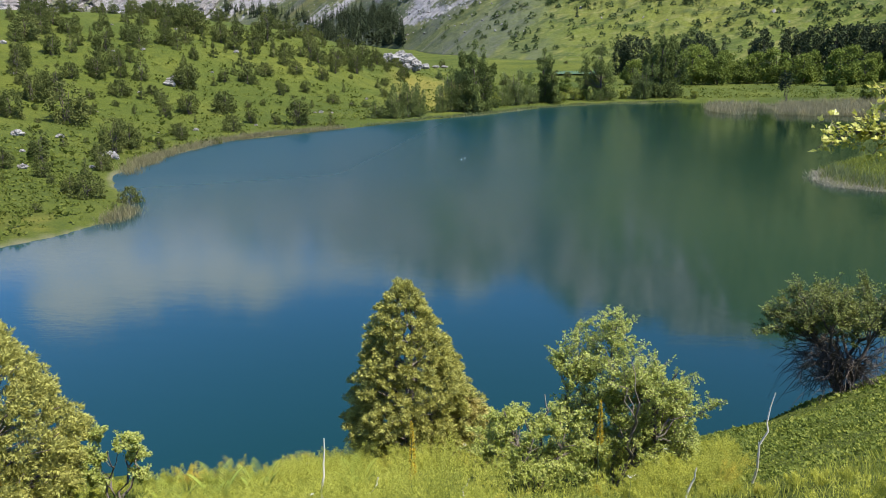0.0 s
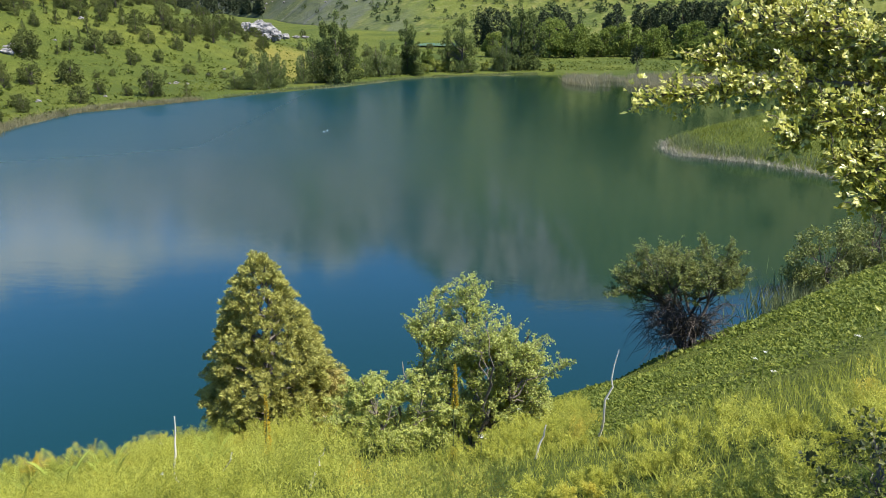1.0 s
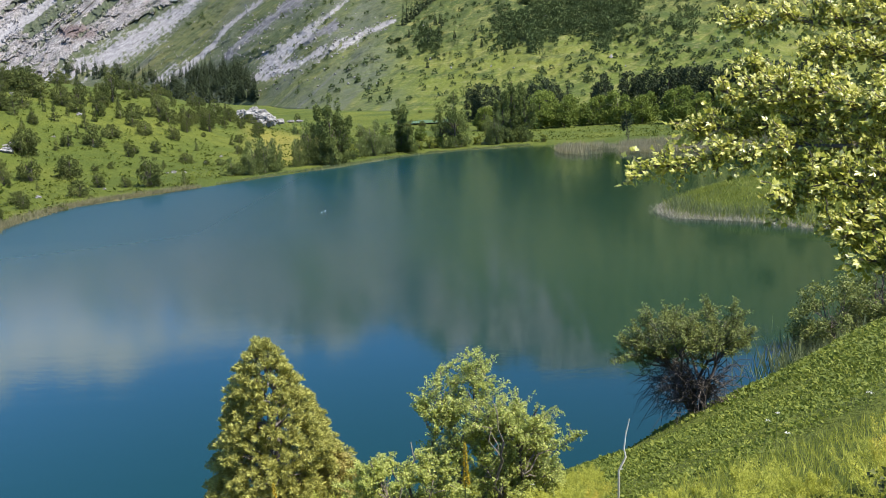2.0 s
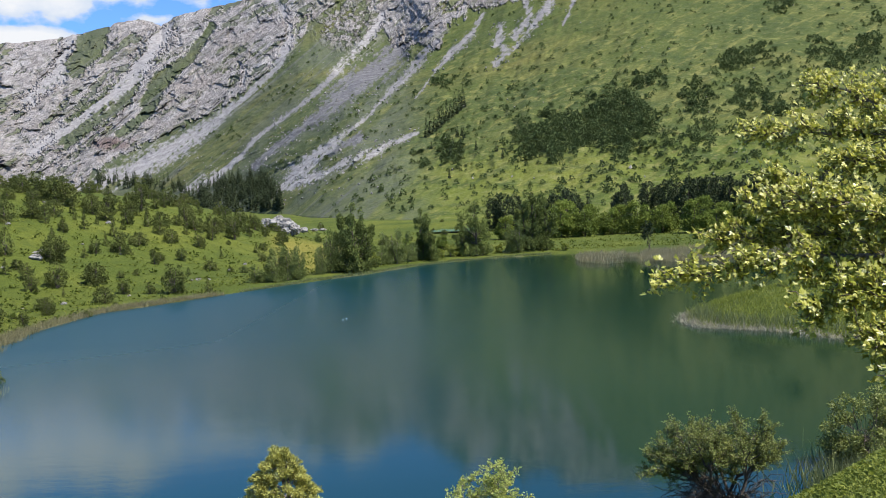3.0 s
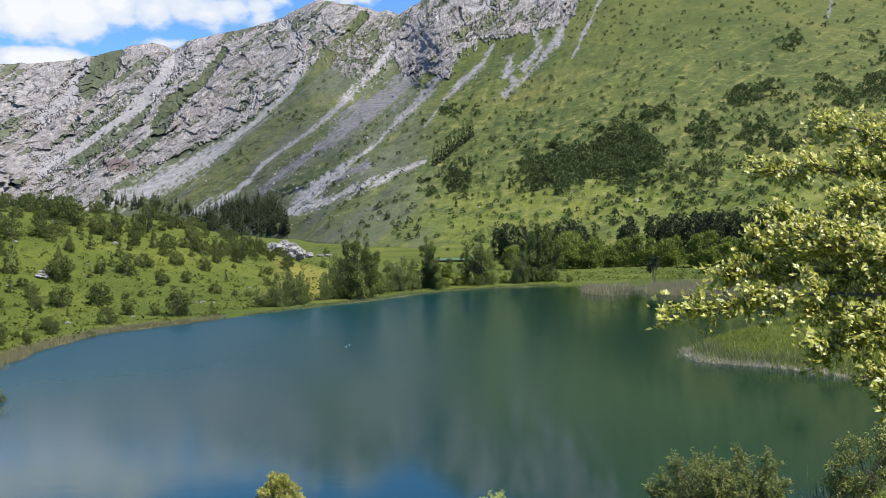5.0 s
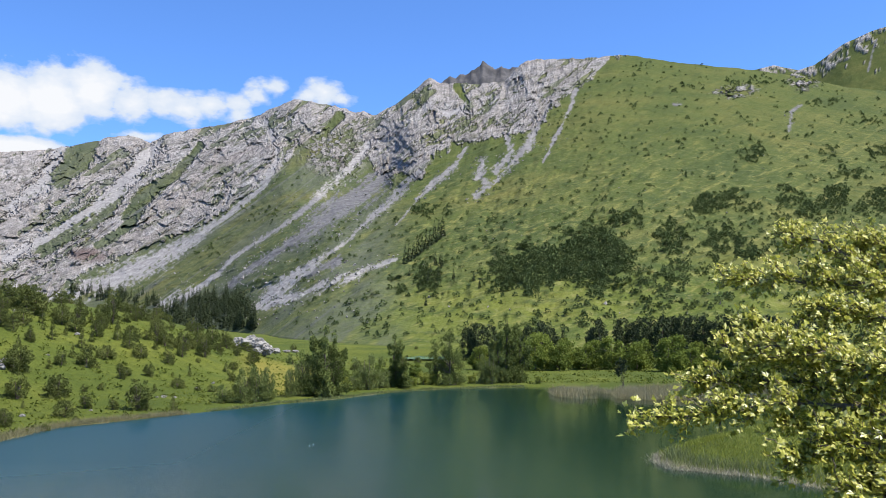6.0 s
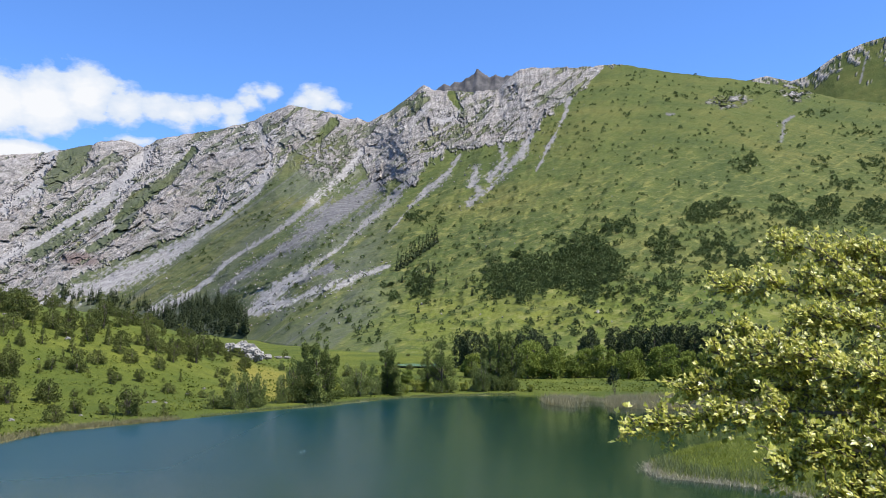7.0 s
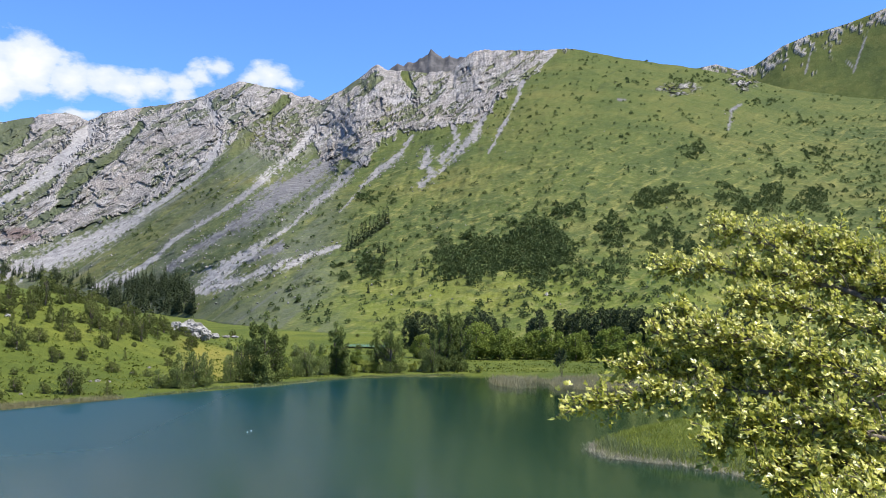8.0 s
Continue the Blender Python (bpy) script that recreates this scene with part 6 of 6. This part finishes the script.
def fennel():
    """Feathery giant fennel: arching fronds of hair-fine leaflets, in soft clumps on the bank."""
    rng = np.random.RandomState(103)
    x, y, z = scattered(rng, 2000, -44, 36, 4.2, 15.5)
    thick = fractal(x / 2.2, y / 2.2, 3, 115)
    keep = (z > 1.5) & (thick > np.where(bearing(x, y) > -2, np.where(np.hypot(x, y) < 10.5, 0.38, 0.45), 0.49)) & ((bearing(x, y) < 9) | (np.hypot(x, y) < np.interp(bearing(x, y), [9, 16, 24], [10.5, 9.4, 7.4]) + 2.5 * (fractal(x, y, 3, 117) - 0.5)))
    x, y, z, thick = x[keep], y[keep], z[keep], thick[keep]
    h = rng.uniform(0.45, 0.85, len(x)) * np.clip(3.4 * thick - 0.95, 0.3, 1.5) * np.interp(bearing(x, y), [-30, -16, -6, 2, 6, 13, 17], [0.5, 0.6, 1.0, 1.0, 0.55, 0.5, 0.9])
    fronds, pairs, hairs = 5, 12, 8
    shape = (len(x), fronds, pairs, 2, hairs)
    grid = np.ones(shape)
    fa = (rng.uniform(0, 6.28, (len(x), fronds))[:, :, None, None, None] * grid).ravel()
    lean = (rng.uniform(0.15, 0.8, (len(x), fronds))[:, :, None, None, None] * grid).ravel()
    t = ((np.linspace(0.22, 1.0, pairs)[None, None, :, None, None] + rng.uniform(-0.03, 0.03, shape)) * grid).ravel()
    side = (np.array([-1.0, 1.0])[None, None, None, :, None] * grid).ravel()
    q = (np.linspace(0.15, 1.0, hairs)[None, None, None, None, :] * grid).ravel()
    tall = (h[:, None, None, None, None] * grid).ravel()
    foot_at = [(v[:, None, None, None, None] * grid).ravel() for v in (x, y, z)]
    reach = np.stack([np.cos(fa), np.sin(fa), 0 * fa], -1)
    across = np.stack([-np.sin(fa), np.cos(fa), 0 * fa], -1)
    rib = reach * (lean * t * tall)[:, None]
    rib[:, 2] = tall * t * (1 - 0.42 * lean * t)
    span = (0.34 * (1.08 - t) * tall * q)[:, None]
    tilt = reach * 0.55 + across * side[:, None] + np.stack([0 * t, 0 * t, 0.35 + 0 * t], -1)
    Q = np.stack(foot_at, -1) + rib + unit(tilt) * span + rng.normal(0, 0.012, (len(t), 3))
    n = len(Q)
    D = unit(tilt * 0.6 + np.stack([0 * t, 0 * t, 0.5 + 0 * t], -1) + rng.normal(0, 0.55, (n, 3)))
    side_on = unit(np.cross(D, unit(rng.normal(0, 0.5, (n, 3)) + (0.2, -0.4, 0.8)))) * rng.uniform(0.0022, 0.0040, n)[:, None]
    tip = Q + D * rng.uniform(0.014, 0.032, n)[:, None]
    v = np.stack([Q - side_on, Q + side_on, tip], 1).reshape(-1, 3), np.arange(3 * n).reshape(-1, 3)
    tagged(new("fennel", mesh_of("fennel", *v, FENNEL, False)), "feathery yellow-green giant fennel plumes", "fennel", kind="stuff")


def reeds():
    rng = np.random.RandomState(107)

    def along(points, n, spread):
        p = np.array(points, float)
        s = rng.uniform(0, len(p) - 1.001, n)
        i = s.astype(int)
        q = p[i] + (p[i + 1] - p[i]) * (s - i)[:, None]
        return q[:, 0] + rng.normal(0, spread, n), q[:, 1] + rng.normal(0, spread, n)

    x, y = along([(-48.6, 85), (-50, 95), (-49.8, 110), (-44.6, 118.4), (-38.5, 128)], 8000, 0.5)
    x2, y2 = along([(-35.4, 60.5), (-34.7, 58), (-34.5, 55.5)], 900, 0.5)
    x3, y3 = along([(-46, 79), (-48.3, 83), (-48.2, 88)], 900, 0.6)
    x, y = np.concatenate([x, x2, x3]), np.concatenate([y, y2, y3])
    z = np.maximum(land(x, y), 0)
    blades("reeds", "pale dry reeds along the lake shore", "reeds", x, y, z, rng, rng.uniform(0.3, 0.95, len(x)), rng.uniform(0.025, 0.05, len(x)), 0.34, REED)
    # blades added to darken the far shore's lip, in place of its shaded undercut
    x, y = along([(-36.3, 131.8), (-28.2, 145.4), (-20.6, 154.4), (-12, 170.4), (-4, 178.4), (6, 183.4), (16, 186.4)], 5200, 0.35)
    z = np.maximum(land(x, y), 0)
    blades("shore_sedge", "dark green sedge added for the shaded undercut of the far shore", "sedge", x, y, z, rng, rng.uniform(0.2, 0.65, len(x)), rng.uniform(0.04, 0.09, len(x)), 0.4, GREENREED)
    n = 30000
    y = rng.uniform(0, 1, n) ** 1.3
    x = rng.uniform(19, 66, n)
    front = 148 + 9 * fractal(x / 7, x * 0, 4, 121) + np.where(x < 22, (22 - x) * 2.5, 0)
    y = front + y * (179 - front)
    stand = rng.rand(n) < smooth(0.30, 0.50, fractal(x / 4, y / 6, 3, 122))
    x, y, n = x[stand], y[stand], stand.sum()
    z = np.maximum(land(x, y), 0)
    blades("reed_bed", "pale dry reed bed in shallow water", "reeds", x, y, z, rng, rng.uniform(0.5, 1.5, n), rng.uniform(0.04, 0.08, n), 0.3, REED)
    x, y = along([(20.2, 85), (18.9, 80.8), (19.5, 77), (21.6, 75.2), (23.8, 73.8), (26.8, 69.8), (29, 65)], 1500, 0.45)
    z = np.maximum(land(x, y), 0)
    blades("shore_reeds", "dead straw and reeds edging the grassy point", "reeds", x, y, z, rng, rng.uniform(0.25, 0.8, len(x)), rng.uniform(0.03, 0.06, len(x)), 0.9, DEADSTRAW)
    x, y = along([(21.6, 85), (20.4, 80.8), (20.9, 78), (22.8, 76.4), (25, 75), (28, 71), (30.2, 66)], 1500, 0.6)
    z = np.maximum(land(x, y), 0)
    blades("point_sedge", "dark green sedge behind the straw of the point", "sedge", x, y, z, rng, rng.uniform(0.5, 1.1, len(x)), rng.uniform(0.03, 0.06, len(x)), 0.35, GREENREED)
    x, y = along([(12.8, 33.5), (15.5, 36.3), (18, 38.8), (20.6, 41.6)], 2600, 0.8)
    z = np.maximum(land(x, y), 0)
    blades("green_reeds", "green and straw reeds standing in the shallows", "reeds", x, y, z, rng, rng.uniform(0.5, 1.3, len(x)), rng.uniform(0.03, 0.06, len(x)), 0.3, GREENREED)
    # rough grass on the point and on the far banks
    x, y, z = scattered(rng, 36000, 11, 34, 66, 108)
    keep = lake_distance(x, y) > 0.3
    blades("point_grass", "lush green grass on the low point", "grass", x[keep], y[keep], z[keep], rng, rng.uniform(0.25, 0.75, keep.sum()), rng.uniform(0.03, 0.07, keep.sum()), 0.6, YOUNG)


def flower_spikes():
    rng = np.random.RandomState(109)
    for az, r, h, head in [(-0.5, 10.4, 1.42, 0.62), (-13.9, 9.3, 1.15, 0.75)]:
        p = at(az, r)
        ob = thing("foxtail_lily", (p.x, p.y, land_at(p.x, p.y)), "yellow foxtail lily spike on a green stem", "flower", "foxtail lilies on the bank")
        part("stem", mesh_of("stem", *tubes([bent(rng, (0, 0, -0.05), (0.03, 0, h - head * 0.2), 0.009, 0.005, 6, 0.01)], 6), GREENREED), ob)
        n = 420
        t, a = rng.uniform(0, 1, n), rng.uniform(0, 6.28, n)
        rad = 0.042 * (1 - t) ** 0.5 + 0.006
        Q = np.stack([0.03 + rad * 0.3 * np.cos(a), rad * 0.3 * np.sin(a), h - head + head * t], -1)
        D = np.stack([np.cos(a), np.sin(a), 0.5 + 0 * a], -1)
        part("flower_head", mesh_of("flower_head", *leaves(Q, D, unit(rng.normal(size=(n, 3))), rad, 0.016), FLOWER, False), ob, "dense yellow blossoms")
    for az, r, h, dx in [(9.9, 10.9, 1.28, 0.22), (-20.0, 9.6, 1.0, 0.02), (-17.6, 9.0, 0.55, 0.22), (-11.0, 8.8, 0.5, 0.2), (5.5, 9.5, 0.45, 0.12)]:
        p = at(az, r)
        ob = thing("dead_stalk", (p.x, p.y, land_at(p.x, p.y)), "pale dry leaning stalk in the grass", "stalk", "dry stalks on the bank")
        part("stem", mesh_of("stem", *tubes([bent(rng, (0, 0, -0.05), (dx, 0, h), 0.019, 0.008, 8, 0.03)], 6), STRAW), ob)
    n = 12
    x, y, z = scattered(rng, n, -25, 28, 7.5, 13)
    for k in range(n):
        ob = thing("umbel_flower", (x[k], y[k], z[k]), "small white umbel flower in the grass", "flower", "white umbels on the bank")
        h = rng.uniform(0.35, 0.6)
        part("stem", mesh_of("stem", *tubes([bent(rng, (0, 0, -0.03), (0.04, 0, h), 0.004, 0.002, 4, 0.02)], 4), GREENREED), ob)
        m = 26
        Q = np.stack([0.04 + rng.normal(0, 0.015, m), rng.normal(0, 0.015, m), h + rng.normal(0, 0.004, m)], -1)
        part("blossom", mesh_of("blossom", *leaves(Q, rng.normal(size=(m, 3)) * (1, 1, 0.2), np.tile((0, 0, 1.0), (m, 1)), 0.010, 0.008), WHITEBLOOM, False), ob)
    for az, r, s in [(-27.3, 10.6, 0.85), (-24.4, 10.8, 0.75), (-30.2, 10.4, 0.75), (-17.6, 10.2, 0.75)]:
        p = at(az, r)
        ob = thing("fern", (p.x, p.y, land_at(p.x, p.y)), "green fern with arching fronds", "fern", "ferns on the bank", rng.uniform(0, 6), s)
        for f in range(6):
            a = f * 1.05 + rng.uniform(-0.3, 0.3)
            t = np.linspace(0, 1, 22)
            rib = np.stack([np.cos(a) * 0.42 * t, np.sin(a) * 0.42 * t, 1.15 * t - 0.42 * t**2], -1)
            side = np.array([-math.sin(a), math.cos(a), 0])
            tang = unit(np.gradient(rib, axis=0))
            w = 0.16 * np.sin(np.pi * np.clip(t * 0.9 + 0.1, 0, 1)) + 0.01
            Q, Dv = np.concatenate([rib, rib]), np.concatenate([tang * 0.45 + side, tang * 0.45 - side])
            blade = leaves(Q, Dv, np.tile((0, 0, 1.0), (44, 1)) + 0 * Q, np.concatenate([w, w]), 0.022)
            part("frond", mesh_of("frond", *joined(blade, tubes([np.hstack([rib, np.full((22, 1), 0.004)])], 4)), FERN, False), ob)


def floats():
    k = Mat("white_float", 0.5, 0.4)
    k.color(k.ramp(k.noise(6.0), (0.4, (0.70, 0.70, 0.68)), (0.6, (0.82, 0.82, 0.80))))
    me = bpy.data.meshes.new("float")
    bm = bmesh.new()
    bmesh.ops.create_uvsphere(bm, u_segments=14, v_segments=8, radius=0.058)
    for v in bm.verts:
        v.co.z = v.co.z * 0.75 + 0.04
    bm.to_mesh(me)
    bm.free()
    me.materials.append(k.m)
    for x, y in ((-14.7, 92.4), (-14.5, 93.6)):
        ob = new("buoy", me)
        ob.location = (x, y, 0.02)
        tagged(ob, "small white float on the lake", "buoy", "white floats on the lake")


near_shrubs()
overhanging_tree()
near_grass()
fennel()
reeds()
flower_spikes()
floats()
